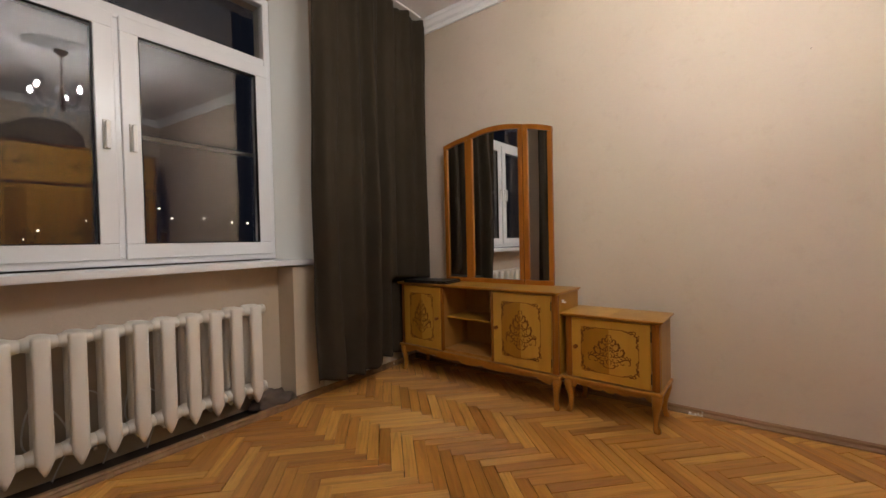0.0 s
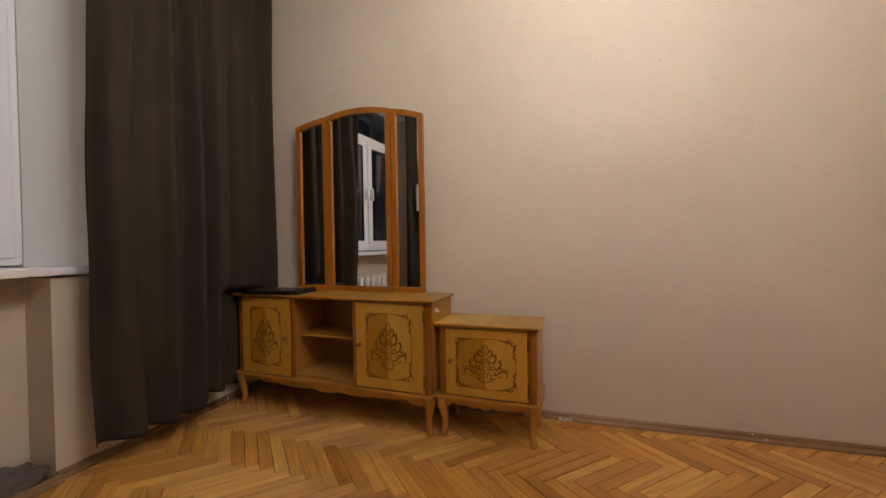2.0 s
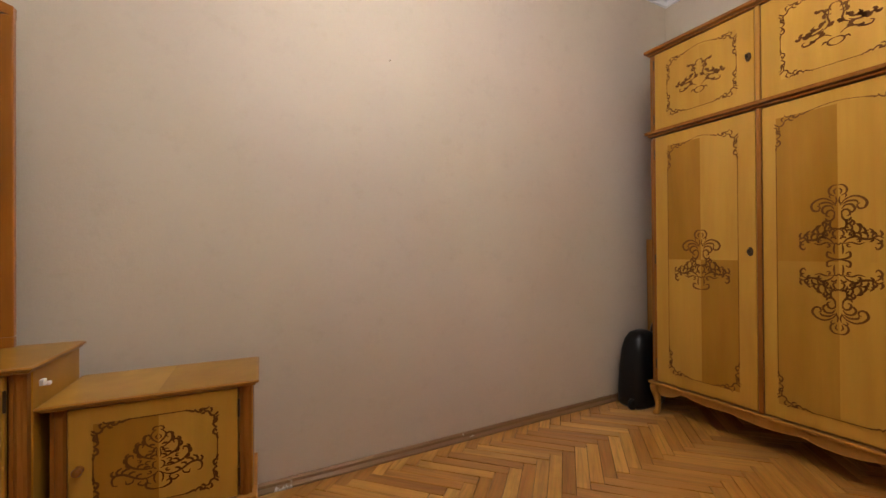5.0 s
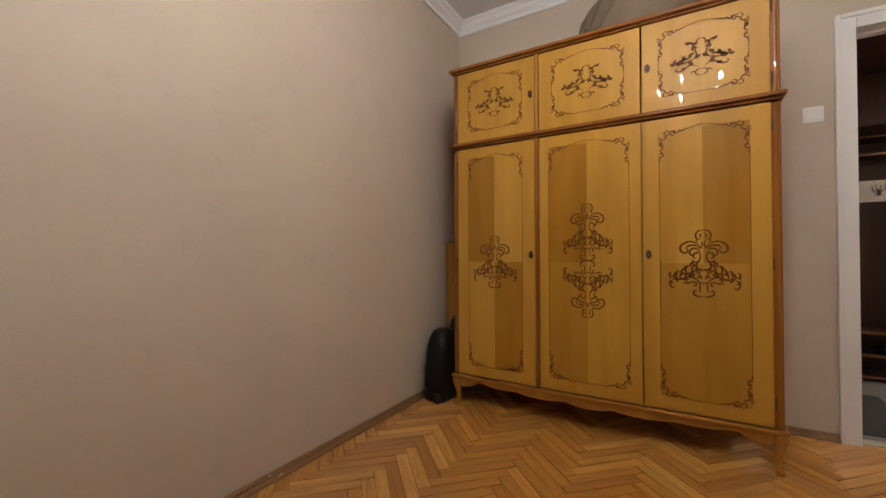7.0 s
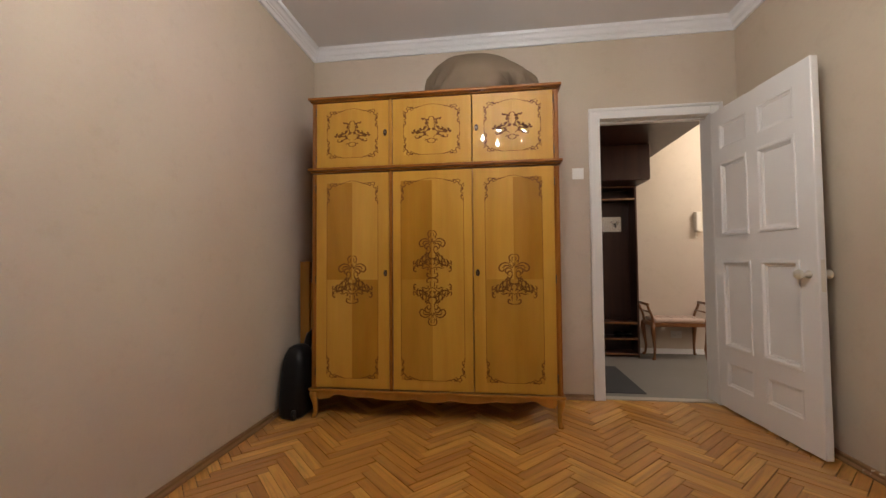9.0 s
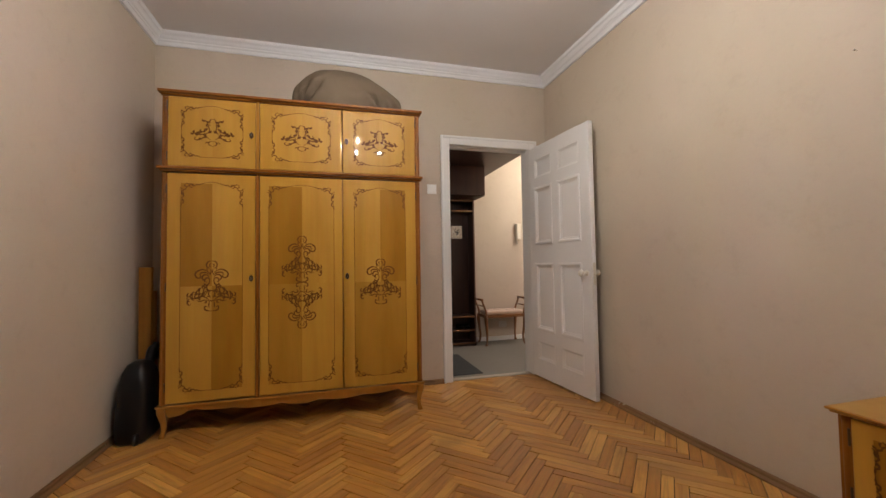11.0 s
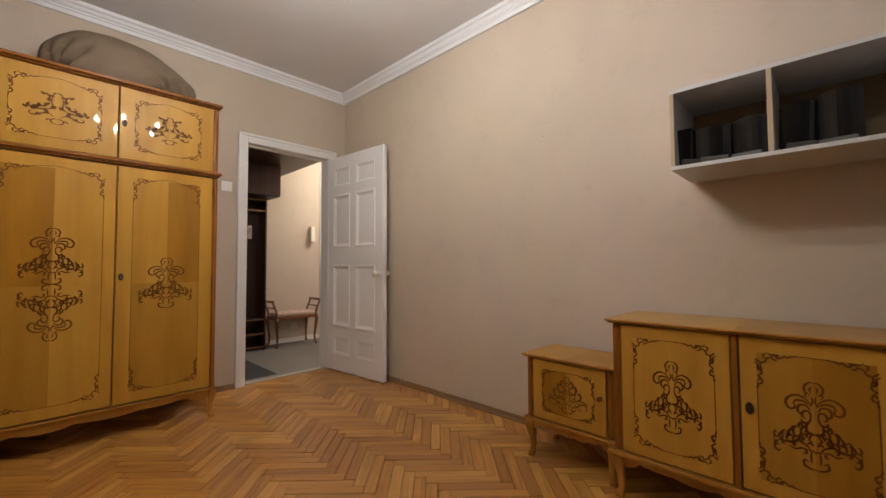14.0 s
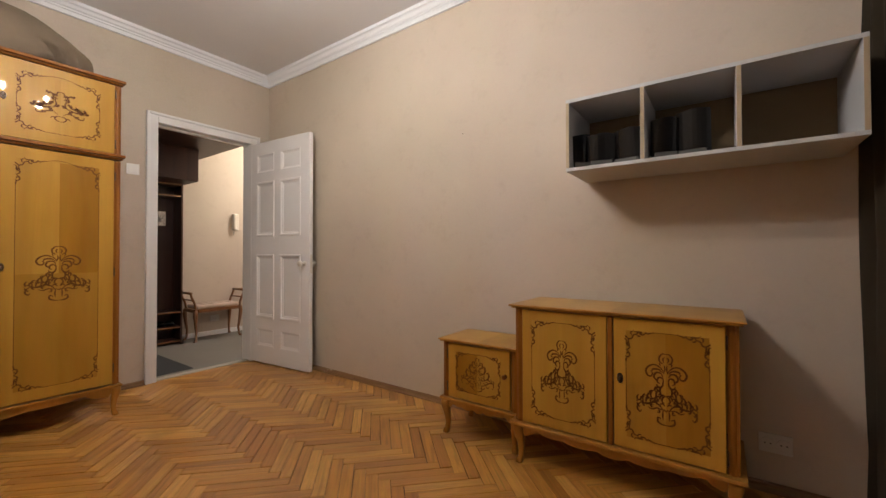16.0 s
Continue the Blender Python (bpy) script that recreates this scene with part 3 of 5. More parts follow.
def add_motif(bm, strokes, cx, cz, hw, hh, y, flip=1):
    u = (hw + hh) / 2
    for sx in (1, -1):
        for line, w in strokes:
            ribbon(bm, [(cx + sx * p[0] * hw, cz + flip * p[1] * hh) for p in line], w * u * 0.76, y, ends=0.3)


def add_border(bm, x0, x1, z0, z1, y, arm_x, arm_z, size, arch=0.0):
    """A fine line round a field, with scrolled corners; arch lifts the top line in a shallow bow."""
    w = 0.0046
    for sx, cx in ((1, x0), (-1, x1)):
        for sz, cz in ((1, z0), (-1, z1)):
            def at(p):
                return (cx + sx * p[0], cz + sz * p[1])
            r = size
            lines = [[(r * p, r * q) for p, q in curve2(*pts)] for pts in (
                ((0.05, 1.75), (0.28, 1.40), (0.30, 1.00), (0.62, 0.86), (0.78, 0.50), (1.10, 0.34), (1.45, 0.02)), ((0.75, -0.12), (1.00, 0.10), (1.40, 0.08), (1.70, 0.36), (2.00, 0.20), (2.10, 0.0)),
                ((2.0, 0.06), (2.25, 0.20), (2.50, 0.10), (2.90, 0.0)), ((-0.18, 0.95), (0.08, 1.15), (0.06, 1.55), (0.40, 1.85), (0.22, 2.15), (0.0, 2.2)),
                ((0.02, 2.2), (0.34, 2.55), (0.36, 2.90), (0.06, 3.05), (-0.02, 2.85)), ((0.10, 3.05), (0.02, 3.30), (0.0, 3.50)), ((0.60, 0.55), (0.52, 0.20), (0.72, 0.05)), ((0.30, 0.95), (0.05, 0.78), (-0.10, 0.62)), ((1.1, 0.34), (1.3, 0.55), (1.55, 0.55)))]
            for line in lines + [spiral(r * 1.62, r * 0.16, r * 0.26, 0.4, 0.9, 1, 10), spiral(r * 0.16, r * 1.55, r * 0.26, 1.2, 0.9, -1, 10), spiral(r * 0.22, r * 2.62, r * 0.16, 2.2, 0.8, 1, 8),
                                 curve2((r * 2.8, 0), (arm_x + 0.001, 0)), curve2((0, r * 3.4), (0, arm_z + 0.001))]:
                ribbon(bm, [at(p) for p in line], w * 1.35, y, ends=0.4)
    for z, s in ((z0, 0), (z1, 1)):
        ribbon(bm, [(x0 + arm_x + (x1 - x0 - 2 * arm_x) * k / 8, z + s * arch * math.sin(math.pi * k / 8)) for k in range(9)], w * 0.6, y, ends=1)
    for x in (x0, x1):
        ribbon(bm, [(x, z0 + arm_z + (z1 - z0 - 2 * arm_z) * k / 4) for k in range(5)], w * 0.6, y, ends=1)


def escutcheon(parent, x, y, z, kind="key"):
    bm = bmesh.new()
    m = Matrix.Translation((x, y, z)) @ Matrix.Rotation(math.pi / 2, 4, "X")
    if kind == "key":
        lathe(bm, [(0.0, 0.004), (0.013, 0.004), (0.0145, 0.0), (0.0, 0.0)], 14, m @ Matrix.Diagonal((0.9, 1.5, 1, 1)))
        box(bm, x - 0.0025, x + 0.0025, y - 0.022, y - 0.004, z - 0.006, z + 0.006, 0.001)
        lathe(bm, [(0.0, -0.002), (0.005, -0.002), (0.005, 0.002), (0.0, 0.002)], 10, Matrix.Translation((x, y - 0.025, z)) @ Matrix.Diagonal((0.6, 1, 1.6, 1)) @ Matrix.Rotation(math.pi / 2, 4, "Y"))
        return part("key_plate", bm, BRASS, parent)
    lathe(bm, [(0.0, 0.026), (0.009, 0.024), (0.012, 0.018), (0.008, 0.010), (0.005, 0.004), (0.011, 0.0), (0.0, 0.0)], 14, m)
    return part("knob", bm, TRIMWOOD, parent, smooth=True)


def veneer_door(cab, x0, x1, z0, z1, y, motif, knob=1, kind="key", tones=(0, 1, 1, 0), inset=(0.05, 0.05), border=0.03, knob_z=None, hinge=True, mh=(0.5, 0.5), arch=0.0, mz=0.0):
    """A door with book-matched veneer, inlaid border and bouquet. tones: low left, low right, top left, top right."""
    t = 0.018
    door = part("door", boxes((x0 + 0.0015, x1 - 0.0015, y, y + t, z0 + 0.0015, z1 - 0.0015), bevel=0.0025), V_LIGHT, cab)
    ix, iz = inset
    fx0, fx1, fz0, fz1 = x0 + ix, x1 - ix, z0 + iz, z1 - iz
    mx, mzz = (fx0 + fx1) / 2, (z0 + z1) / 2
    q = 0
    halves = ((fz0, mzz), (mzz, fz1)) if len(tones) == 4 else ((fz0, fz1),)
    for za, zb in halves:
        for xa, xb in ((fx0, mx), (mx, fx1)):
            mat = (V_DARK, V_LIGHT, V_MID)[tones[q]]
            q += 1
            part("veneer_panel", boxes((xa, xb, y - 0.0008, y - 0.0001, za, zb)), mat, door)
    bm = bmesh.new()
    add_border(bm, fx0, fx1, fz0, fz1, y - 0.0012, max(border * 1.05 * 2.9, 0.25 * (fx1 - fx0)), border * 1.05 * 3.5, border * 1.05, arch)
    hw, hh = mh[0] * (fx1 - fx0) / 2, mh[1]
    if motif == "double":
        add_motif(bm, fleur(), mx, mzz + hh + mz, hw, hh, y - 0.0012)
        add_motif(bm, fleur(), mx, mzz - hh + mz, hw, hh, y - 0.0012, -1)
    elif motif:
        add_motif(bm, {"fleur": fleur, "tree": tree, "crest": crest}[motif](), mx, mzz + mz, hw, hh, y - 0.0012)
    part("inlay", bm, INLAY, door, "dark brown scrolled marquetry")
    if knob:
        escutcheon(door, x1 - 0.026 if knob > 0 else x0 + 0.026, y, mzz if knob_z is None else knob_z, kind)
    if hinge:
        hx = (x0 - 0.002) if knob > 0 else (x1 + 0.002)
        for hz in ((z0 + 0.06, z1 - 0.06) if z1 - z0 < 0.9 else (z0 + 0.1, mzz, z1 - 0.1)):
            bm = bmesh.new()
            lathe(bm, [(0.0, -0.028), (0.0035, -0.026), (0.0035, 0.026), (0.0, 0.028)], 8, Matrix.Translation((hx, y - 0.003, hz)))
            part("hinge", bm, BRASS, door)
    return door


def carcass(cab, w, d, z0, z1, top_over=0.02, top_t=0.020, base_over=0.012, back=True, legs=True, deep=0.03, rail=0.05, top=True):
    """Sides, bottom, back, top board, base moulding, apron, legs and the corner posts. Front plane is y = 0, the back y = d."""
    hw = w / 2
    part("side_panel", boxes((-hw, -hw + 0.018, 0.03, d, z0, z1), bevel=0.002), V_MID, cab)
    part("side_panel", boxes((hw - 0.018, hw, 0.03, d, z0, z1), bevel=0.002), V_MID, cab)
    part("bottom_panel", boxes((-hw + 0.0185, hw - 0.0185, 0.021, d - 0.012, z0, z0 + 0.018)), INSIDE, cab)
    part("back_panel", boxes((-hw + 0.0185, hw - 0.0185, d - 0.010, d - 0.002, z0, z1)), INSIDE, cab)
    if top:
        part("top_board", boxes((-hw - top_over, hw + top_over, -top_over, d, z1, z1 + top_t * 0.45), (-hw - top_over * 0.55, hw + top_over * 0.55, -top_over * 0.55, d, z1 - top_t * 0.4, z1 - 0.0005), bevel=0.003), EDGEWOOD, cab)
        part("top_veneer", boxes((-hw - top_over + 0.008, -0.0005, -top_over + 0.008, d - 0.001, z1 + top_t * 0.45 + 0.0002, z1 + top_t * 0.45 + 0.001)), V_LIGHT, cab)
        part("top_veneer", boxes((0.0005, hw + top_over - 0.008, -top_over + 0.008, d - 0.001, z1 + top_t * 0.45 + 0.0002, z1 + top_t * 0.45 + 0.001)), V_MID, cab)
    part("base_moulding", boxes((-hw - base_over, hw + base_over, -base_over, d, z0 - 0.016, z0 - 0.0005), bevel=0.005, seg=2), EDGEWOOD, cab)
    for sx in (-1, 1):
        bm = bmesh.new()
        lathe(bm, [(0.001, z0), (0.016, z0), (0.016, z0 + 0.01), (0.0135, z0 + 0.02), (0.0135, z1 - 0.03), (0.016, z1 - 0.02), (0.016, z1 - 0.009), (0.001, z1 - 0.009)], 16,
              Matrix.Translation((sx * (hw - 0.020), 0.022, 0)))
        box(bm, sx * (hw - 0.020) - 0.017, sx * (hw - 0.020) + 0.017, 0.012, 0.0295, z0, z1 - 0.009)
        part("corner_post", bm, TRIMWOOD, cab)
    if legs:
        h = z0 - 0.0165
        part("apron", prism(bmesh.new(), apron_outline(-hw + 0.035, hw - 0.035, h, h - rail * 0.35, deep), 0.004, 0.022), EDGEWOOD, cab)
        for sx in (-1, 1):
            part("side_apron", boxes((sx * (hw - 0.02) - 0.009, sx * (hw - 0.02) + 0.009, 0.05, d - 0.05, h - rail * 0.6, h)), EDGEWOOD, cab)
            for y, dy in ((0.018, -1), (d - 0.03, 1)):
                part("leg", cabriole(sx * (hw - 0.022), y, h, sx, dy), EDGEWOOD, cab, smooth=True)


def stile(cab, x, w, z0, z1, y=0.004, mat=None):
    part("divider_strip", boxes((x - w / 2, x + w / 2, y, y + 0.02, z0, z1), bevel=0.003), mat or TRIMWOOD, cab)


def place(x, y, rz, z=FZ):
    return pose(x, y, z, 0, 0, rz)


# wardrobe, against the east wall
WW, WD = 1.606, 0.52
wardrobe = thing("wardrobe", place(1.925, 1.6215, -90), "tall honey-coloured three-door wardrobe with scrolled inlay on curved legs", "wardrobe")
WZ0, WZ1, WZ2 = 0.194, 1.603, 2.076
hw = WW / 2
carcass(wardrobe, WW, WD, WZ0, WZ1, top=False, deep=0.040, rail=0.05, base_over=0.012)
part("cornice_board", boxes((-hw - 0.005, hw + 0.005, -0.008, WD, WZ1 + 0.0005, WZ1 + 0.012), (-hw - 0.014, hw + 0.014, -0.026, WD, WZ1 + 0.0125, WZ1 + 0.030), bevel=0.005, seg=2), TRIMWOOD, wardrobe)
UZ0 = WZ1 + 0.031
part("upper_side_panel", boxes((-hw, -hw + 0.018, 0.03, WD, UZ0, WZ2)), V_MID, wardrobe)
part("upper_side_panel", boxes((hw - 0.018, hw, 0.03, WD, UZ0, WZ2)), V_MID, wardrobe)
part("upper_back", boxes((-hw + 0.0185, hw - 0.0185, WD - 0.010, WD - 0.002, UZ0, WZ2)), INSIDE, wardrobe)
part("upper_top", boxes((-hw - 0.004, hw + 0.004, -0.006, WD, WZ2, WZ2 + 0.010), (-hw - 0.014, hw + 0.014, -0.026, WD, WZ2 + 0.0105, WZ2 + 0.028), bevel=0.005, seg=2), TRIMWOOD, wardrobe)
for sx in (-1, 1):
    bm = bmesh.new()
    x = sx * (hw - 0.020)
    lathe(bm, [(0.001, UZ0), (0.016, UZ0), (0.013, UZ0 + 0.02), (0.013, WZ2 - 0.03), (0.016, WZ2 - 0.01), (0.001, WZ2 - 0.001)], 16, Matrix.Translation((x, 0.022, 0)))
    box(bm, x - 0.017, x + 0.017, 0.012, 0.0295, UZ0, WZ2 - 0.001)
    part("corner_post", bm, TRIMWOOD, wardrobe)
X = [-hw + 0.036, -0.272, -0.249, 0.2645, 0.2685, hw - 0.036]
for z0, z1, mat in ((WZ0 + 0.001, WZ1 - 0.001, TRIMWOOD), (UZ0 + 0.001, WZ2 - 0.001, EDGEWOOD)):
    stile(wardrobe, (X[1] + X[2]) / 2, X[2] - X[1] - 0.003, z0, z1, -0.004, mat)
lz, uz = (WZ0 + 0.006, WZ1 - 0.006), (UZ0 + 0.004, WZ2 - 0.004)
veneer_door(wardrobe, X[0], X[1], *lz, 0.0, "fleur", 1, tones=(1, 0, 0, 1), inset=(0.075, 0.065), border=0.039, mh=(0.80, 0.155), knob_z=0.94, arch=0.012)
veneer_door(wardrobe, X[2], X[3], *lz, 0.0, "double", 0, tones=(2, 1, 0, 1), inset=(0.055, 0.065), border=0.039, mh=(0.62, 0.150), hinge=False, arch=0.012, mz=0.01)
veneer_door(wardrobe, X[4], X[5], *lz, 0.0, "fleur", -1, tones=(2, 2, 1, 0), inset=(0.075, 0.065), border=0.039, mh=(0.80, 0.155), knob_z=0.94, arch=0.012)
veneer_door(wardrobe, X[0], X[1], *uz, 0.0, "crest", 1, tones=(1, 1), inset=(0.075, 0.060), border=0.036, mh=(0.70, 0.088), arch=0.012)
veneer_door(wardrobe, X[2], X[3], *uz, 0.0, "crest", 0, tones=(1, 1), inset=(0.075, 0.060), border=0.036, mh=(0.70, 0.088), hinge=False, arch=0.012)
veneer_door(wardrobe, X[4], X[5], *uz, 0.0, "crest", -1, tones=(1, 1), inset=(0.075, 0.060), border=0.036, mh=(0.70, 0.088), arch=0.012)
for x in (X[1] + 0.007, X[3] - 0.005):
    part("inner_wall", boxes((x, x + 0.016, 0.026, WD - 0.011, WZ0 + 0.0185, WZ1)), INSIDE, wardrobe)

# the dressing table with its three-part mirror
DW, DD, DZ0, DZ1 = 1.27, 0.30, 0.204, 0.666
dresser = thing("dressing_table", place(-1.304, 2.331, -3.6), "low honey-coloured dressing table with open middle and inlaid doors", "dressing table")
carcass(dresser, DW, DD, DZ0, DZ1, top_over=0.018, deep=0.028)
dx = [-DW / 2 + 0.040, -DW / 2 + 0.40, DW / 2 - 0.430, DW / 2 - 0.040]
stile(dresser, dx[1] + 0.012, 0.020, DZ0 + 0.001, DZ1 - 0.010, 0.002)
stile(dresser, dx[2] - 0.012, 0.020, DZ0 + 0.001, DZ1 - 0.010, 0.002)
for x in (dx[1] + 0.004, dx[2] - 0.020):
    part("inner_wall", boxes((x, x + 0.016, 0.0225, DD - 0.011, DZ0 + 0.0185, DZ1 - 0.009)), INSIDE, dresser)
part("shelf", boxes((dx[1] + 0.0205, dx[2] - 0.0205, 0.05, DD - 0.0105, 0.435, 0.447), bevel=0.002), V_MID, dresser)
veneer_door(dresser, dx[0], dx[1], DZ0 + 0.004, DZ1 - 0.012, 0.0, "tree", 1, "knob", tones=(0, 1), inset=(0.065, 0.055), border=0.028, mh=(0.78, 0.118), knob_z=0.43)
veneer_door(dresser, dx[2], dx[3], DZ0 + 0.004, DZ1 - 0.012, 0.0, "tree", -1, "knob", tones=(0, 1), inset=(0.065, 0.055), border=0.028, mh=(0.78, 0.118), knob_z=0.43)



def mirror_wing(parent, x0, x1, z0, tops, y, at):
    """A framed pane: tops are its heights at the left end, the middle and the right end of an arc."""
    w, t = 0.032, 0.022
    n = 12

    def arc(x, drop=0.0):
        u = (x - x0) / (x1 - x0)
        a, m, b = tops
        return a * (1 - u) * (1 - 2 * u) + 4 * m * u * (1 - u) + b * u * (2 * u - 1) - drop
    xs = [x0 + (x1 - x0) * k / n for k in range(n + 1)]
    frame_bm = boxes((x0, x0 + w, y - t, y, z0 + w, arc(x0 + w / 2, w)), (x1 - w, x1, y - t, y, z0 + w, arc(x1 - w / 2, w)), (x0, x1, y - t, y, z0, z0 + w), bevel=0.004, seg=2)
    prism(frame_bm, [(x, arc(x)) for x in xs] + [(x, arc(x, w)) for x in reversed(xs)], y - t, y)
    part("mirror_frame", frame_bm, MIRRORWOOD, parent, at=at)
    xi = [x0 + w - 0.004 + (x1 - x0 - 2 * w + 0.008) * k / n for k in range(n + 1)]
    out = [(x0 + w - 0.004, z0 + w - 0.004), (x1 - w + 0.004, z0 + w - 0.004)] + [(x, arc(x, w - 0.004)) for x in reversed(xi)]
    part("mirror_glass", prism(bmesh.new(), out, y - 0.010, y - 0.006), MIRROR, parent, at=at)


mirror = thing("triple_mirror", pose(-1.212, 2.590, 0.6976, 0, 0, -2.2), "brown-framed three-part dressing mirror with arched top on the dressing table", "mirror")
mirror_wing(mirror, -0.442, -0.213, 0.0, (1.022, 1.050, 1.066), 0.0, Matrix())
mirror_wing(mirror, -0.211, 0.221, 0.0, (1.066, 1.090, 1.060), 0.0, Matrix.Translation((0, -0.004, 0)))
mirror_wing(mirror, 0.0, 0.195, 0.0, (1.058, 1.042, 1.012), 0.0, Matrix.Translation((0.223, 0, 0)) @ Matrix.Rotation(math.radians(5.3), 4, "Z"))

part("lower_back", boxes((-0.10, 0.26, 0.275, 0.283, 0.105, 0.187)), V_LIGHT, dresser)
solid("plastic_clip", boxes((0, 0.010, -0.012, 0.006, -0.008, 0.008), (0.002, 0.016, 0.0062, 0.016, -0.012, -0.002), bevel=0.0025, seg=2), WHITEPLASTIC, "small white plastic clip stuck to the side of the dressing table", "clip", at=place(-0.6555, 2.330, -3.6, 0.645))
# folder on the dressing table
def folder():
    bm = boxes((-0.19, 0.19, -0.115, 0.08, 0.0, 0.010), (-0.188, 0.185, -0.113, 0.078, 0.0103, 0.020), bevel=0.002)
    return solid("folder", bm, BLACK, "flat black document folder lying on the dressing table", "folder", at=place(-1.675, 2.450, 2, 0.6986))


folder()
solid("card", boxes((-0.045, 0.045, -0.02, 0.02, 0, 0.0012), bevel=0.0004), GREYPLASTIC, "small grey card on the black folder", "card", at=place(-1.66, 2.44, 4, 0.7189))


# bedside cabinets
def nightstand(at, w, d, h, label, knob):
    cab = thing("bedside_cabinet", at, label, "bedside cabinet", "matching bedside cabinets")
    z0, z1 = 0.206, h
    carcass(cab, w, d, z0, z1, top_over=0.018, deep=0.024)
    veneer_door(cab, -w / 2 + 0.040, w / 2 - 0.040, z0 + 0.004, z1 - 0.012, 0.0, "tree", knob, "knob", tones=(0, 1), inset=(0.055, 0.045), border=0.026, mh=(0.74, 0.088), knob_z=0.38)
    return cab


nightstand(place(-0.406, 2.316, -2.6), 0.480, 0.28, 0.552, "small honey-coloured bedside cabinet with inlaid door beside the dressing table", -1)
nightstand(place(-0.112, -0.152, 180), 0.460, 0.31, 0.523, "small honey-coloured bedside cabinet with inlaid door beside the sideboard", 1)

# two-door low cabinet by the south wall
CW, CD, CZ0, CZ1 = 0.875, 0.375, 0.202, 0.753
cab2 = thing("sideboard", place(-0.792, -0.092, 180), "honey-coloured two-door sideboard with scrolled inlay on short curved legs", "cabinet")
carcass(cab2, CW, CD, CZ0, CZ1, top_over=0.022, deep=0.03, base_over=0.020)
stile(cab2, 0.0, 0.020, CZ0 + 0.001, CZ1 - 0.010, -0.003)
veneer_door(cab2, -CW / 2 + 0.040, -0.0125, CZ0 + 0.004, CZ1 - 0.012, 0.0, "fleur", 0, tones=(1, 1), inset=(0.05, 0.05), border=0.034, mh=(0.70, 0.140), hinge=False)
veneer_door(cab2, 0.0125, CW / 2 - 0.040, CZ0 + 0.004, CZ1 - 0.012, 0.0, "fleur", -1, "key", tones=(2, 0), inset=(0.05, 0.05), border=0.034, mh=(0.74, 0.140), knob_z=0.490)

# ---- wall shelf with smoked picture frames ----
SX0, SX1, SYF, SZ0, SZ1 = -1.575, -0.592, -0.15, 1.408, 1.742
shelf = thing("wall_shelf", pose(0, 0, 0), "white open three-bay wall shelf with raw chipboard edges", "shelf")
T = 0.016
part("bottom_board", boxes((SX0, SX1, YS + 0.0015, SYF, SZ0, SZ0 + T), bevel=0.001), SHELFWHITE, shelf)
part("top_board", boxes((SX0, SX1, YS + 0.0015, SYF, SZ1 - T, SZ1), bevel=0.001), SHELFWHITE, shelf)
for x in (SX0, -1.245, -0.921, SX1 - T):
    up = part("upright", boxes((x, x + T, YS + 0.006, SYF, SZ0 + T + 0.0003, SZ1 - T - 0.0003), bevel=0.001), SHELFWHITE, shelf)
    part("raw_edge", boxes((x + 0.001, x + T - 0.001, SYF + 0.0001, SYF + 0.0008, SZ0 + T, SZ1 - T)), CHIPBOARD, up)


part("back_panel", boxes((SX0 + T + 0.0003, SX1 - T - 0.0003, YS + 0.002, YS + 0.0055, SZ0 + T + 0.0003, SZ1 - T - 0.0003)), HARDBOARD, shelf)


def picture_stand(x, y, rz, w, h):
    """A curved black glossy card in a small grey foot."""
    t = thing("photo_stand", pose(x, y, SZ0 + T + 0.001, 7, 0, rz), "dark glossy photo stand with grey foot on the shelf", "photo stand", "photo stands on the shelf")
    n, rings = 8, []
    for k in range(n + 1):
        a = (k / n - 0.5) * 1.1
        px, py = w * 0.95 * math.sin(a), w * 0.9 * (1 - math.cos(a))
        rings.append([(px, py, 0.004), (px, py + 0.003, 0.004), (px, py + 0.003, h - 0.02 * abs(k / n - 0.6)), (px, py, h - 0.02 * abs(k / n - 0.6))])
    part("card", loft(bmesh.new(), rings), BLACKGLOSS, t)
    part("foot", boxes((-w * 0.38, w * 0.38, -0.022, -0.004, 0.0, 0.036), bevel=0.003), GREYPLASTIC, t)


for x, y, rz, w, h in ((-0.640, -0.24, 225, 0.11, 0.17), (-0.725, -0.25, 195, 0.12, 0.165), (-0.835, -0.27, 170, 0.13, 0.175), (-0.985, -0.25, 200, 0.11, 0.185), (-1.085, -0.27, 175, 0.13, 0.205)):
    picture_stand(x, y, rz, w, h)


# ---- window ----
def pane_frame(bm, y0, y1, z0, z1, w, x0, x1, bevel=0.004):
    box(bm, x0, x1, y0, y1, z0, z0 + w, bevel)
    box(bm, x0, x1, y0, y1, z1 - w, z1, bevel)
    box(bm, x0, x1, y0, y0 + w, z0 + w - 0.002, z1 - w + 0.002, bevel)
    box(bm, x0, x1, y1 - w, y1, z0 + w - 0.002, z1 - w + 0.002, bevel)
    return bm


window = part("window_1", pane_frame(bmesh.new(), WIN_Y0 + 0.002, WIN_Y1 - 0.002, WIN_Z0 + 0.006, WIN_Z1 - 0.006, 0.042, XF - 0.06, XF), PVC, kind="structure", label="white plastic double-sash window with a fixed light above, night outside")
MY = 0.770
TZ = 2.165
SCREEN_Z = 1.583
part("mullion", boxes((XF - 0.06, XF - 0.001, MY - 0.022, MY + 0.022, WIN_Z0 + 0.047, TZ - 0.03), bevel=0.003), PVC, window)
part("transom", boxes((XF - 0.06, XF - 0.001, WIN_Y0 + 0.047, WIN_Y1 - 0.047, TZ - 0.028, TZ + 0.034), bevel=0.003), PVC, window)
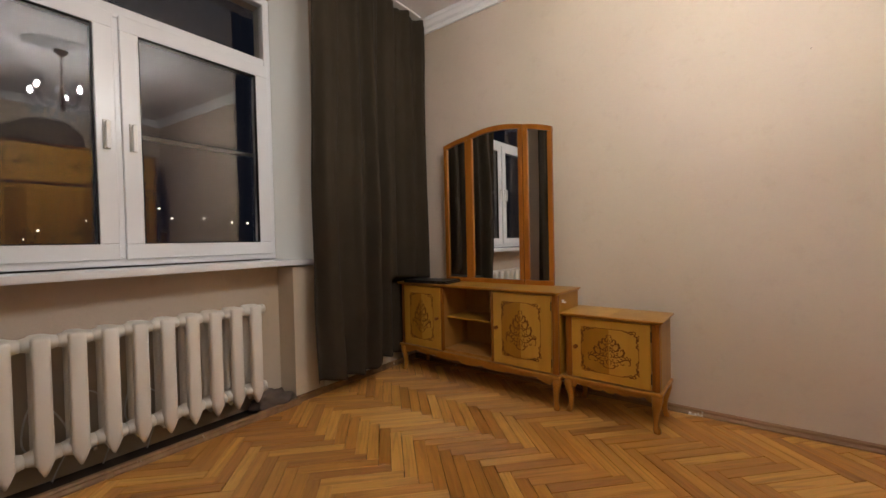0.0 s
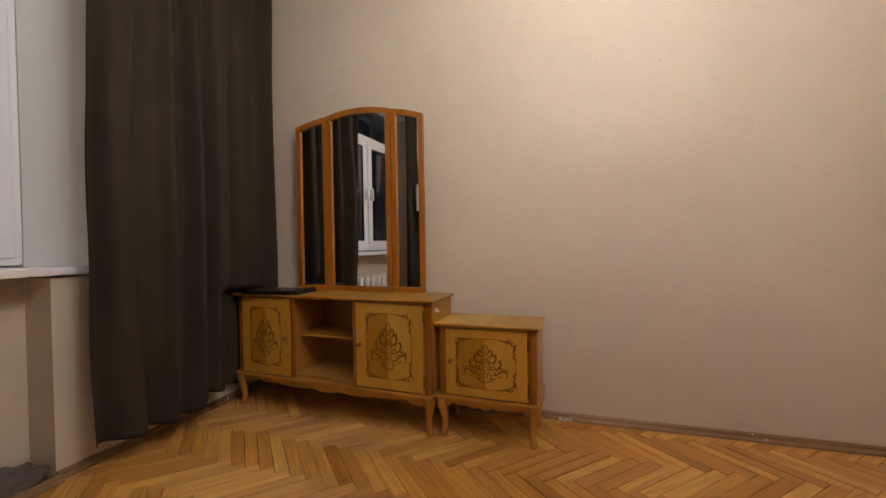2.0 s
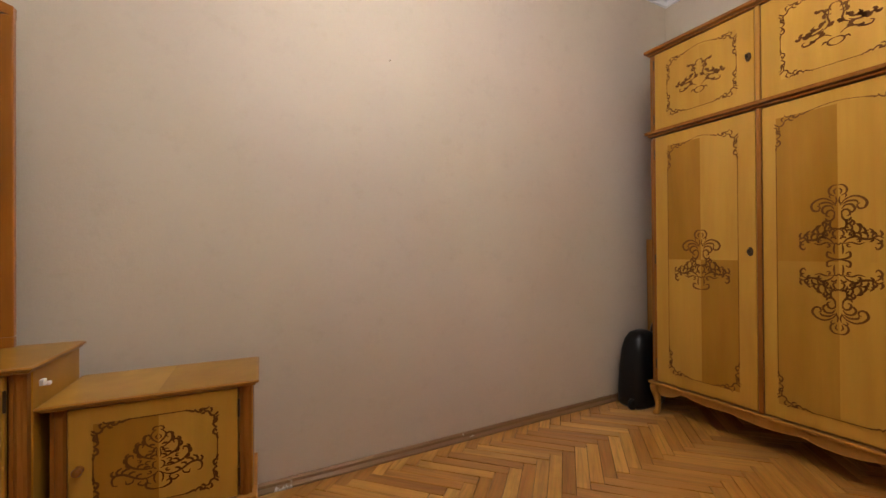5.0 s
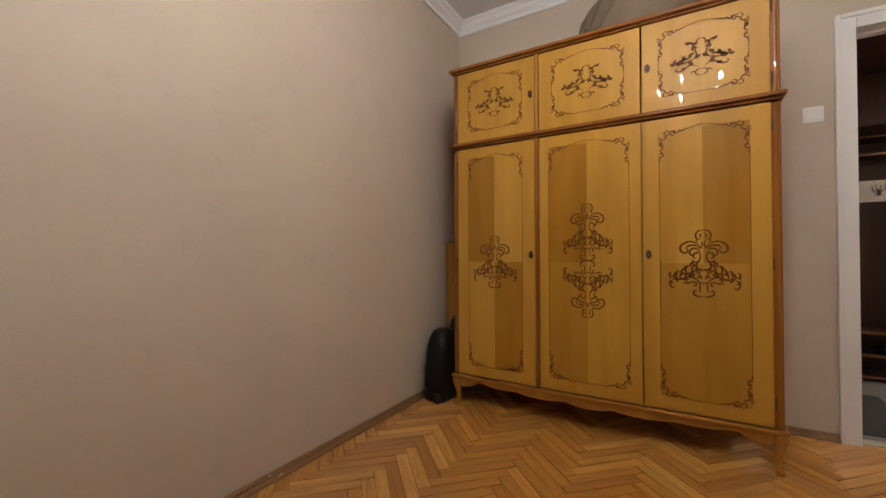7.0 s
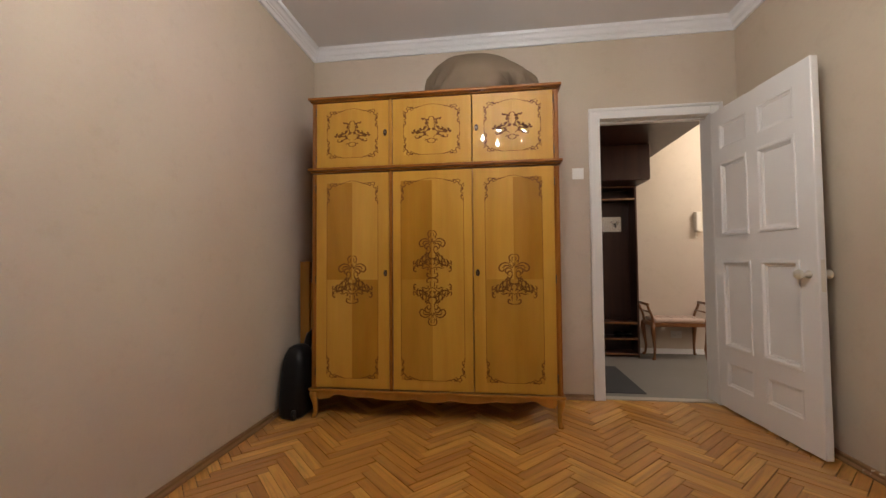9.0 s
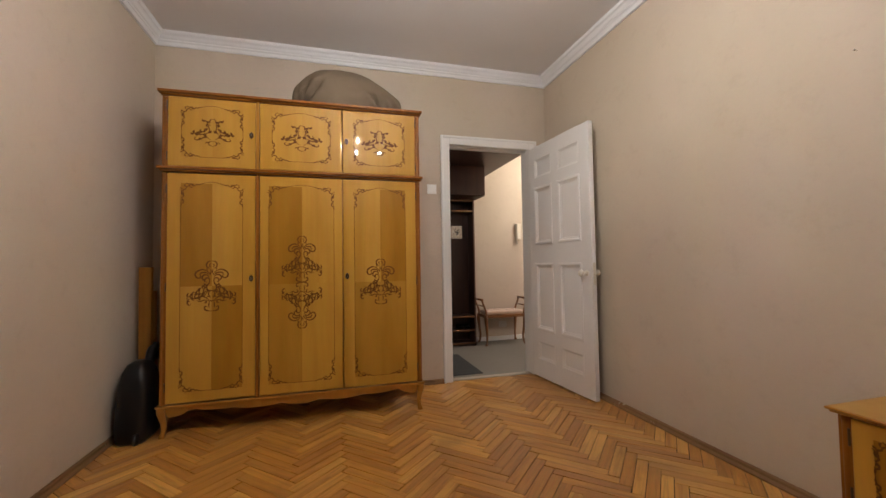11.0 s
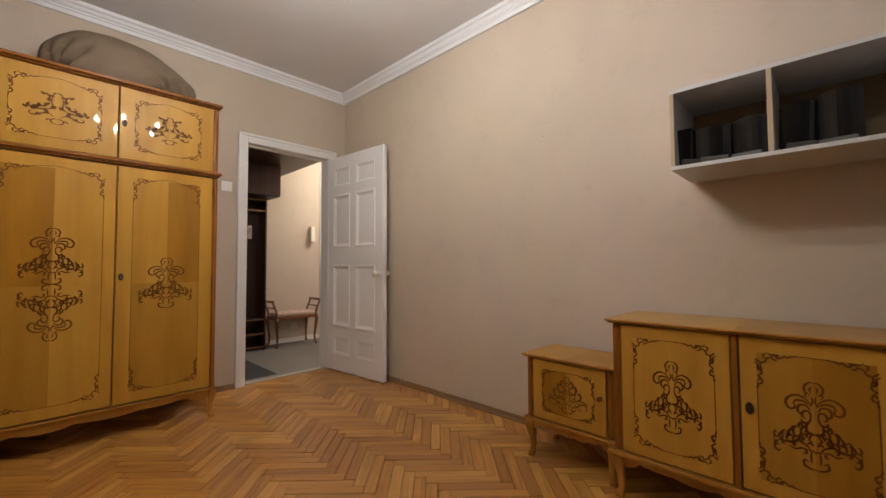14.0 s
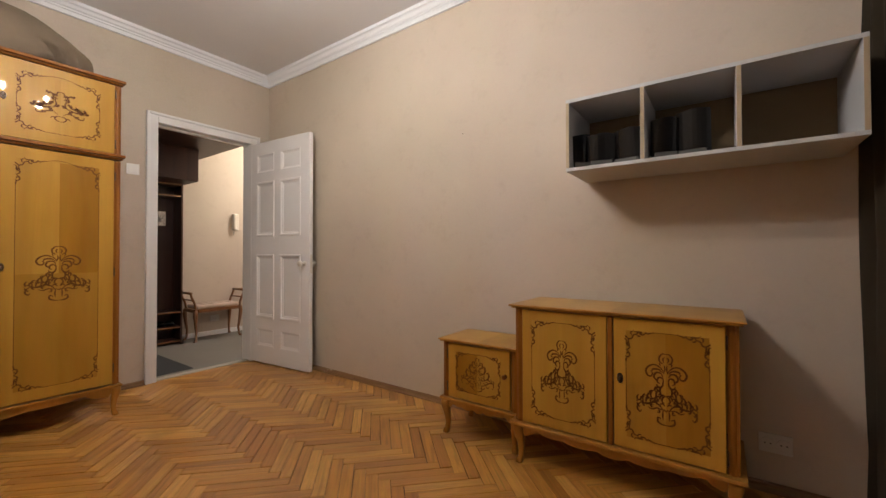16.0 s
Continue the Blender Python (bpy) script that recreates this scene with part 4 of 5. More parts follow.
for y0, y1, side in ((WIN_Y0 + 0.035, MY - 0.012, 1), (MY + 0.012, WIN_Y1 - 0.035, -1)):
    sash = part("sash", pane_frame(bmesh.new(), y0, y1, WIN_Z0 + 0.038, TZ - 0.016, 0.078, XF - 0.045, XF + 0.018), PVC, window)
    part("seal", pane_frame(bmesh.new(), y0 + 0.0775, y1 - 0.0775, WIN_Z0 + 0.1155, TZ - 0.0935, 0.004, XF - 0.005, XF + 0.0165, 0.0), BLACK, sash)
    ph, pw = (TZ - WIN_Z0 - 0.194) / 2, (y1 - y0 - 0.14) / 2
    for px in (XF - 0.026, XF - 0.006):     # the sealed unit sits a touch out of true
        part("pane", boxes((-0.002, 0.002, -pw, pw, -ph, ph)), GLASS, sash, at=pose(px, (y0 + y1) / 2, WIN_Z0 + 0.108 + ph, 0, 1.2, 1.0))
    hy = y1 - 0.040 if side > 0 else y0 + 0.040
    hb = boxes((XF + 0.0185, XF + 0.030, hy - 0.014, hy + 0.014, 1.48, 1.62), bevel=0.003)
    box(hb, XF + 0.0305, XF + 0.050, hy - 0.008, hy + 0.008, 1.585, 1.605, 0.003)
    box(hb, XF + 0.046, XF + 0.060, hy - 0.010, hy + 0.010, 1.475, 1.61, 0.004)
    part("handle", hb, WHITEPLASTIC, sash)
screen = thing("insect_screen", pose(XF - 0.075, 0, 0), "white-framed insect screen fixed outside the window sash", "insect screen")
part("screen_bar", boxes((-0.010, 0.010, MY + 0.03, WIN_Y1 - 0.03, SCREEN_Z - 0.009, SCREEN_Z + 0.009), bevel=0.002), PVC, screen)
for y in (MY + 0.005, WIN_Y1 - 0.029):
    part("screen_stile", boxes((-0.010, 0.010, y, y + 0.0245, WIN_Z0 + 0.03, TZ), bevel=0.002), PVC, screen)
for z in (WIN_Z0 + 0.005, TZ + 0.0005):
    part("screen_rail", boxes((-0.010, 0.010, MY + 0.005, WIN_Y1 - 0.0045, z, z + 0.0245), bevel=0.002), PVC, screen)
part("pane", boxes((XF - 0.032, XF - 0.026, WIN_Y0 + 0.04, WIN_Y1 - 0.04, TZ + 0.03, WIN_Z1 - 0.04)), GLASS, window)
sill = plan_prism(bmesh.new(), [(XF + 0.001, WIN_Y0 + 0.001), (XW - 0.001, RY0 + 0.003), (XW + 0.030, RY0 + 0.003), (XW + 0.030, RY1 - 0.003), (XW - 0.001, RY1 - 0.003), (XF + 0.001, WIN_Y1 - 0.001)], WIN_Z0 - 0.034, WIN_Z0 - 0.001)
bmesh.ops.bevel(sill, geom=sill.edges[:], offset=0.004, segments=2, affect="EDGES")
part("window_sill", sill, PVC, kind="structure", label="white plastic window sill")

# town lights far below in the dark
for k in range(26):
    a = random.uniform(-0.75, 0.75)
    d = random.uniform(260, 420)
    bm = bmesh.new()
    bmesh.ops.create_icosphere(bm, subdivisions=1, radius=random.uniform(0.25, 0.6))
    ob = part("backdrop_town_light", bm, TOWNBLUE if k % 9 == 4 else TOWNGLOW, kind="structure")
    ob.location = (-d * math.cos(a), d * math.sin(a), random.uniform(2, 30))
structure("ground", boxes((-900, XO - 0.001, -900, 900, -30.5, -30)), UNDER)


# ---- radiator ----
def radiator():
    n, pitch = 11, 0.108
    y1 = 1.335
    top, low = 0.655, 0.122
    r = thing("radiator", pose(XW - 0.055, 0, 0), "white-painted cast-iron column radiator under the window sill", "radiator")
    for k in range(n):
        yc = y1 - 0.035 - k * pitch
        bm = bmesh.new()
        for xo in (-0.045, 0.045):     # two columns, one behind the other
            rings = []
            for z, wy, wx in ((low - 0.02, 0.004, 0.010), (low + 0.005, 0.016, 0.020), (low + 0.040, 0.029, 0.030), (low + 0.10, 0.029, 0.029), (top - 0.10, 0.029, 0.029), (top - 0.014, 0.029, 0.030), (top - 0.004, 0.026, 0.026), (top, 0.019, 0.018)):
                rings.append([(xo + wx * math.copysign(abs(math.cos(a)) ** 0.5, math.cos(a)), yc + wy * math.copysign(abs(math.sin(a)) ** 0.5, math.sin(a)), z) for a in [2 * math.pi * q / 14 for q in range(14)]])
            loft(bm, rings)
        for z in (top - 0.030, low + 0.050):
            rings = [[(rr * math.cos(a) * 1.6, yc + q, z + rr * math.sin(a)) for a in [2 * math.pi * j / 14 for j in range(14)]] for q, rr in ((-pitch / 2, 0.025), (-0.034, 0.030), (-0.02, 0.036), (0.02, 0.036), (0.034, 0.030), (pitch / 2, 0.025))]
            loft(bm, rings)
        part("section", bm, RADIATOR, r, smooth=True)
    for z in (top - 0.030, low + 0.050):
        bm = bmesh.new()
        m = Matrix.Translation((0, y1 - 0.035 + pitch / 2, z)) @ Matrix.Rotation(-math.pi / 2, 4, "X")
        lathe(bm, [(0, 0), (0.027, 0), (0.029, 0.012), (0.024, 0.022), (0, 0.024)], 14, m)
        part("plug", bm, RADIATOR, r, smooth=True)
    bm = bmesh.new()
    tube(bm, [(0, y1 - n * pitch, low + 0.050), (0, y1 - n * pitch - 0.10, low + 0.050), (-0.05, y1 - n * pitch - 0.13, low + 0.050)], 0.013)
    tube(bm, [(0, y1 - n * pitch, top - 0.030), (0, y1 - n * pitch - 0.06, top - 0.030), (-0.05, y1 - n * pitch - 0.08, top - 0.030)], 0.013)
    part("pipe", bm, RADIATOR, r, smooth=True)
    for yc in (y1 - 0.035 - 1.5 * pitch, y1 - 0.035 - 6.5 * pitch):
        part("bracket", boxes((-0.112, 0.0, yc - 0.006, yc + 0.006, low + 0.0, low + 0.012)), RADIATOR, r)


radiator()


# ---- curtains ----
def curtain(y0, y1, x, folds, seed, z0, z1, label, low_shape, tuck=0.0):
    rnd = random.Random(seed)
    ny, nz = 170, 108
    ph = [rnd.uniform(0, 6.28) for _ in range(5)]
    bm = bmesh.new()
    grid = []
    for j in range(nz + 1):
        v = j / nz
        row = []
        for i in range(ny + 1):
            u = i / ny
            amp = 0.030 + 0.022 * (1 - v)
            uu = u + 0.014 * math.sin(6.28 * u * 1.7 + ph[0]) + 0.006 * math.sin(3.1 * v + ph[1])
            uu += 0.020 * noise.noise(Vector((u * 4, v * 2.2, seed))) + 0.010 * noise.noise(Vector((u * 9, v * 5, seed + 3)))
            amp *= 0.55 + 0.9 * abs(noise.noise(Vector((u * 3.3, v * 1.2, seed + 7)))) + 0.25
            z = z0 + (z1 - z0) * v
            back = tuck * min(1.0, max(0.0, (u - 0.45) / 0.25)) ** 2 * min(1.0, max(0.0, (0.724 - z) / 0.024))
            amp *= 1 - 0.55 * back
            d = -0.135 * back + amp * math.sin(6.28 * folds * uu + ph[2] + 0.5 * math.sin(2.2 * v + ph[3])) + 0.4 * amp * math.sin(6.28 * folds * 2.3 * uu + ph[4]) * (0.4 + 0.6 * v)
            low = z0 + low_shape(u)
            row.append(bm.verts.new((x + d, y0 + (y1 - y0) * u, low + (z1 - low) * v)))
        grid.append(row)
    for a, b in zip(grid, grid[1:]):
        for i in range(ny):
            bm.faces.new((a[i], a[i + 1], b[i + 1], b[i]))
    ob = solid("curtain", bm, CURTAIN, label, "curtain", "window curtains", smooth=True)
    m = ob.modifiers.new("cloth", "SOLIDIFY")
    m.thickness = 0.003
    return ob


curtain(1.585, 2.650, -1.87, 6.2, 4, 0.128, ZC - 0.022, "long dark brown-grey curtain in folds beside the window", lambda u: 0.03 - 0.03 * min(1.0, u / 0.3) + 0.006 * math.sin(u * 9) + (0.075 - 0.2 * (u - 0.42)) / (1 + math.exp((0.425 - u) * 150)), 1.0)
curtain(-0.455, -0.08, -1.668, 4.2, 9, 0.05, ZC - 0.022, "long dark brown-grey curtain gathered in the room corner", lambda u: 0.02 * math.sin(u * 7))
bm = bmesh.new()
box(bm, -1.89, -1.83, YS + 0.11, YN - 0.11, ZC - 0.021, ZC - 0.007, 0.002)
for y in (-0.2, 1.0, 2.2):
    box(bm, -1.87, -1.85, y - 0.02, y + 0.02, ZC - 0.0065, ZC - 0.0005)
solid("curtain_rail", bm, WHITEPLASTIC, "white ceiling rail that carries the curtains", "curtain rail")


# ---- room door ----
def architrave(name, y0, y1, ztop, x, sx):
    """Moulded casing round the doorway, on one face of the wall."""
    bm = bmesh.new()
    w = 0.075
    for a, b, z0, z1 in ((y0 - w, y0, 0, ztop + w), (y1, y1 + w, 0, ztop + w), (y0, y1, ztop, ztop + w)):
        xa, xb = sorted((x, x + sx * 0.018))
        box(bm, xa, xb, a, b, z0, z1, 0.003)
    for a, b, z0, z1 in ((y0 - w - 0.004, y0 - w + 0.018, 0, ztop + w + 0.004), (y1 + w - 0.018, y1 + w + 0.004, 0, ztop + w + 0.004), (y0 - w + 0.0185, y1 + w - 0.0185, ztop + w - 0.018, ztop + w + 0.004)):
        xa, xb = sorted((x + sx * 0.001, x + sx * 0.028))
        box(bm, xa, xb, a, b, z0, z1, 0.005, 2)
    return bm


bm = boxes((XE - 0.004, XE + WT + 0.004, DOOR_Y1, DOOR_Y1 + 0.0295, 0.0, DOOR_H + 0.0295), (XE - 0.004, XE + WT + 0.004, DOOR_Y0 - 0.0295, DOOR_Y0, 0.0, DOOR_H + 0.0295),
           (XE - 0.004, XE + WT + 0.004, DOOR_Y0, DOOR_Y1, DOOR_H, DOOR_H + 0.0295), (XE + 0.05, XE + 0.075, DOOR_Y1 - 0.014, DOOR_Y1 - 0.0005, 0.0, DOOR_H - 0.0005),
           (XE + 0.05, XE + 0.075, DOOR_Y0 + 0.0005, DOOR_Y1 - 0.0145, DOOR_H - 0.014, DOOR_H - 0.0005), bevel=0.002)
doorway = part("door_1", bm, WHITE, kind="structure", label="white-painted moulded door frame standing open to a hall")
part("casing", architrave("casing", DOOR_Y0, DOOR_Y1, DOOR_H, XE - 0.0005, -1), WHITE, doorway)
part("casing", architrave("casing", DOOR_Y0, DOOR_Y1, DOOR_H, XE + WT + 0.0005, 1), WHITE, doorway)


def door_leaf():
    LW, LH, LT = 0.800, 2.030, 0.040
    ang = 180 + 4.6
    at = pose(XE - 0.030, DOOR_Y0 - 0.012, 0.036, 0, 0, ang)
    leaf_ob = thing("door_leaf", at, "white-painted eight-panel wooden door standing wide open against the wall", "door")
    # the stiles and rails; the field between holds eight sunk panels
    xs = ((0.088, 0.328), (0.428, 0.682))
    zs = ((0.148, 0.312), (0.418, 0.980), (1.166, 1.650), (1.745, 1.918))
    t0, t1 = -LT / 2, LT / 2
    bm = boxes((0, xs[0][0], t0, t1, 0, LH), (xs[1][1], LW, t0, t1, 0, LH), (xs[0][1], xs[1][0], t0, t1, 0, LH), bevel=0.004)
    z_edges = [0] + [z for p in zs for z in p] + [LH]
    for a, b in zip(z_edges[::2], z_edges[1::2]):
        for x0, x1 in xs:
            box(bm, x0 - 0.006, x1 + 0.006, t0 + 0.0002, t1 - 0.0002, a, b)
    part("frame", bm, WHITE, leaf_ob)
    for x0, x1 in xs:
        for i, (a, b) in enumerate(zs):
            p = part("panel", boxes((x0, x1, -0.008, 0.008, a, b)), WHITE, leaf_ob)
            for s in (-1, 1):
                bm = bmesh.new()
                prof = [(0.0, 0.0082), (0.028, 0.0082), (0.026, 0.013), (0.016, 0.015), (0.014, 0.021), (0.006, 0.0275), (-0.008, 0.0275), (-0.011, 0.0245), (-0.011, 0.0204), (0.0, 0.0204)]
                if i in (0, 3):
                    prof = [(0.0, 0.0082), (0.026, 0.0082), (0.024, 0.012), (0.014, 0.014), (0.008, 0.0195), (0.0, 0.0197)]
                rings = []
                for cx, cz, ux, uz in ((x0, a, 1, 1), (x1, a, -1, 1), (x1, b, -1, -1), (x0, b, 1, -1)):
                    rings.append([(cx + ux * p0, s * q, cz + uz * p0) for p0, q in prof])
                rings.append(rings[0])
                loft(bm, rings, cap=False)
                bmesh.ops.remove_doubles(bm, verts=bm.verts, dist=0.0001)
                part("moulding", bm, WHITE, p)
    for s in (-1, 1):
        bm = bmesh.new()
        lathe(bm, [(0, 0), (0.020, 0), (0.020, 0.005), (0.010, 0.008), (0.009, 0.032), (0.022, 0.042), (0.026, 0.052), (0.022, 0.062), (0, 0.066)], 18,
              Matrix.Translation((LW - 0.055, s * (LT / 2 + 0.0005), 0.915)) @ Matrix.Rotation(-s * math.pi / 2, 4, "X"))
        part("door_knob", bm, CREAM, leaf_ob, smooth=True)
    part("latch_plate", boxes((LW + 0.0005, LW + 0.002, -0.010, 0.010, 0.83, 0.99), (LW + 0.0021, LW + 0.008, -0.006, 0.006, 0.90, 0.925)), CREAM, leaf_ob)
    for z in (0.25, 1.80):
        bm = bmesh.new()
        lathe(bm, [(0, -0.05), (0.008, -0.048), (0.008, 0.048), (0, 0.05)], 10, Matrix.Translation((-0.004, 0.022, z)))
        part("hinge", bm, WHITE, leaf_ob)


door_leaf()

# light switch beside the wardrobe, sockets
sw = thing("light_switch", pose(XE, 0.600, 1.68), "white square light switch between wardrobe and door", "light switch")
part("plate", boxes((-0.009, -0.0005, -0.041, 0.041, -0.041, 0.041), bevel=0.003, seg=2), WHITEPLASTIC, sw)
part("rocker", boxes((-0.013, -0.0095, -0.028, 0.028, -0.028, 0.028), bevel=0.0015), WHITEPLASTIC, sw)


def nail(at, label):
    bm = bmesh.new()
    lathe(bm, [(0, 0), (0.0012, 0.0), (0.0012, 0.012), (0.0032, 0.0125), (0.0032, 0.014), (0, 0.0142)], 8, Matrix.Rotation(-math.pi / 2, 4, "X"))
    solid("nail", bm, STEEL, label, "nail", "picture nails in the walls", at=at, smooth=True)


nail(place(0.195, YS, 0, 1.815), "small steel picture nail in the bare wall opposite the mirror")
nail(place(0.42, YN, 180, 1.856), "small steel picture nail in the wall beside the dressing mirror")


def socket(at, label, n=2):
    s = thing("wall_socket", at, label, "wall socket")
    w = 0.028 * n if n > 1 else 0.040
    part("plate", boxes((-w, w, 0.0005, 0.010, -0.040, 0.040), bevel=0.003, seg=2), SHADEDPLASTIC, s)
    for k in range(n):
        cx = (k - (n - 1) / 2) * 0.053
        bm = bmesh.new()
        lathe(bm, [(0.0, 0.004), (0.017, 0.004), (0.020, 0.0045), (0.022, 0.0), (0.024, 0.0), (0.024, 0.005), (0.0, 0.005)], 18, Matrix.Translation((cx, 0.0105, 0)) @ Matrix.Rotation(-math.pi / 2, 4, "X"))
        insert = part("insert", bm, SHADEDPLASTIC, s)
        part("contact_hole", boxes((cx - 0.012, cx - 0.007, 0.0156, 0.0162, -0.0025, 0.0025), (cx + 0.007, cx + 0.012, 0.0156, 0.0162, -0.0025, 0.0025)), BLACK, insert)


socket(place(-1.357, YS, 0, 0.226), "white double socket low on the wall beside the sideboard")


# ---- bean bag on the wardrobe ----
def bean_bag():
    bm = bmesh.new()
    bmesh.ops.create_icosphere(bm, subdivisions=5, radius=1)
    sx, sy, sz, flat = 0.400, 0.23, 0.262, -0.105
    for v in bm.verts:
        p = v.co.copy()
        tall = 0.62 + 0.38 / (1 + math.exp(-(p.x + 0.45) * 5))
        q = Vector((sx * math.copysign(abs(p.x) ** 0.92, p.x), p.y * sy, p.z * sz * (tall if p.z > 0 else 1)))
        n0 = p.normalized()
        q += n0 * (0.016 * noise.noise(p * 1.6) + 0.006 * noise.noise(p * 4.5))
        for cx, slope, wide, deep, z1 in ((0.62, 0.55, 0.045, 0.040, 0.45), (0.80, 0.35, 0.035, 0.030, 0.6), (0.93, 0.1, 0.03, 0.022, 0.5), (-0.50, -0.55, 0.05, 0.045, 0.15), (-0.68, -0.4, 0.035, 0.030, 0.25), (-0.84, -0.2, 0.03, 0.02, 0.3)):
            d = (p.x - cx + slope * (p.z + 0.1) + 0.05 * math.sin(6 * p.y)) / wide
            q -= n0 * 2.1 * deep * math.exp(-d * d) * max(0.0, min(1.0, (z1 - p.z) * 2))
        if q.z < flat:
            q.z = flat + (q.z - flat) * 0.08
        if p.z < 0.15:
            q.z += (0.15 - p.z) * (0.085 * math.exp(-((p.x + 0.40) / 0.20) ** 2) + 0.045 * math.exp(-((p.x - 0.52) / 0.14) ** 2))
        v.co = q
    lowest = min(v.co.z for v in bm.verts)
    for v in bm.verts:
        v.co.z -= lowest
    return solid("bean_bag", bm, BEANBAG, "slack taupe cloth bean bag lying on the wardrobe", "bean bag", at=place(2.18, 1.310, 90, WZ2 + 0.0285), smooth=True)


bean_bag()

# ---- black case and boards in the north-east corner ----
def hard_case():
    c = thing("hard_case", place(2.02, 2.555, 0), "rounded glossy black instrument case standing between wardrobe and wall", "case")
    rings = []
    for z, w, d in ((0.0, 0.135, 0.075), (0.02, 0.150, 0.085), (0.10, 0.152, 0.088), (0.22, 0.140, 0.086), (0.34, 0.120, 0.080), (0.40, 0.100, 0.068), (0.44, 0.070, 0.050), (0.455, 0.030, 0.024)):
        rings.append([(w * math.copysign(abs(math.cos(a)) ** 0.55, math.cos(a)), d * math.copysign(abs(math.sin(a)) ** 0.55, math.sin(a)), z) for a in [2 * math.pi * q / 28 for q in range(28)]])
    part("shell", loft(bmesh.new(), rings), BLACK, c, smooth=True)
    bm = bmesh.new()
    tube(bm, smooth_line([(0.11, -0.0, 0.37), (0.15, 0.0, 0.47), (0.22, 0.0, 0.50), (0.27, 0.0, 0.42)], 5), 0.028, 10)
    part("strap", bm, BLACK, c, smooth=True)
    bm = bmesh.new()
    lathe(bm, [(0, -0.012), (0.030, -0.012), (0.034, 0), (0.030, 0.012), (0, 0.012)], 16, Matrix.Translation((-0.150, -0.045, 0.034)) @ Matrix.Rotation(math.pi / 2, 4, "X"))
    part("wheel", bm, BLACK, c)


hard_case()
for x, y, h, lean in ((2.21, 2.60, 1.02, 0.5), (2.30, 2.615, 0.86, 0.3)):
    solid("board", boxes((-0.045, 0.045, -0.010, 0.010, 0, h), bevel=0.002), EDGEWOOD, "narrow wooden board leaning in the corner behind the wardrobe", "board", "leaning boards", at=pose(x, y, FZ + 0.001, -lean, 0, 70))

# rag on the floor behind the radiator
bm = bmesh.new()
bmesh.ops.create_icosphere(bm, subdivisions=4, radius=1)
for v in bm.verts:
    p = v.co.copy()
    k = 1 + 0.45 * noise.noise(p * 2.1) + 0.2 * noise.noise(p * 5)
    v.co = Vector((p.x * 0.085 * k, p.y * 0.11 * k, max(-0.02, p.z * 0.075 * k) + 0.02))
solid("rag", bm, RAG, "crumpled dark grey rag on the floor beside the radiator", "rag", at=place(XW - 0.070, 1.425, 0, FZ + 0.001), smooth=True)
# loose cables behind the radiator
for k in range(4):
    bm = bmesh.new()
    y = 0.30 + 0.17 * k
    tube(bm, smooth_line([(0, 0, 0.0), (0.01, 0.06, 0.14 + 0.03 * k), (0.0, 0.02, 0.30), (0.015, -0.05, 0.36), (0.0, -0.08, 0.20), (0.0, -0.02, 0.10)], 6), 0.0035, 6)
    solid("cable", bm, WHITEPLASTIC, "thin white cable looped behind the radiator", "cable", "cables behind the radiator", at=place(XW - 0.155, y, 0, 0.001), smooth=True)


# ---- chandelier ----
def chandelier(x, y):
    c = thing("chandelier", pose(x, y, ZC), "crystal and brass chandelier with lit bulbs under a rose", "chandelier")
    bm = lathe(bmesh.new(), [(0, 0), (0.26, 0), (0.26, -0.008), (0.22, -0.018), (0.17, -0.016), (0.12, -0.028), (0.06, -0.034), (0, -0.036)], 40)
    rose = part("ceiling_rose", bm, CORNICE, c, smooth=True)
    bm = lathe(bmesh.new(), [(0, -0.0365), (0.055, -0.0365), (0.05, -0.055), (0.02, -0.085), (0.006, -0.095), (0.006, -0.37), (0.014, -0.38), (0.020, -0.41), (0.012, -0.44), (0.03, -0.47), (0.036, -0.50), (0.02, -0.54), (0.012, -0.58), (0, -0.59)], 16)
    part("stem", bm, BRASS, c, smooth=True)
    for k in range(5):
        a = 2 * math.pi * (k + 0.25) / 5
        u = Vector((math.cos(a), math.sin(a), 0))
        arm = part("arm", tube(bmesh.new(), smooth_line([u * 0.02 + Vector((0, 0, -0.50)), u * 0.10 + Vector((0, 0, -0.56)), u * 0.19 + Vector((0, 0, -0.54)), u * 0.235 + Vector((0, 0, -0.49))], 5), 0.006, 8), BRASS, c, smooth=True)
        m = Matrix.Translation(u * 0.235 + Vector((0, 0, -0.49)))
        part("candle_cup", lathe(bmesh.new(), [(0.004, 0), (0.035, 0.006), (0.040, 0.014), (0.012, 0.012), (0.011, 0.045), (0, 0.045)], 14, m), CRYSTAL, arm, smooth=True)
        b = part("bulb", lathe(bmesh.new(), [(0, 0.047), (0.008, 0.049), (0.0145, 0.066), (0.013, 0.082), (0.006, 0.098), (0, 0.112)], 12, m), BULBGLOW, arm, smooth=True)
    for ring, n, z0 in ((0.10, 12, -0.47), (0.17, 18, -0.53), (0.235, 24, -0.50), (0.20, 20, -0.57), (0.07, 8, -0.59), (0.12, 14, -0.27), (0.05, 8, -0.36)):
        bm = bmesh.new()
        for k in range(n):
            a = 2 * math.pi * k / n
            for q in range(3):
                m = Matrix.Translation((ring * math.cos(a), ring * math.sin(a), z0 - 0.022 * q - 0.02))
                r = 0.009 + 0.004 * (q == 2)
                lathe(bm, [(0, -0.010), (r, 0), (0, 0.008)], 6, m)
        ob = part("crystal_drops", bm, CRYSTAL, c, kind="stuff")
        ob.visible_shadow = False


chandelier(LAMP_X, LAMP_Y)

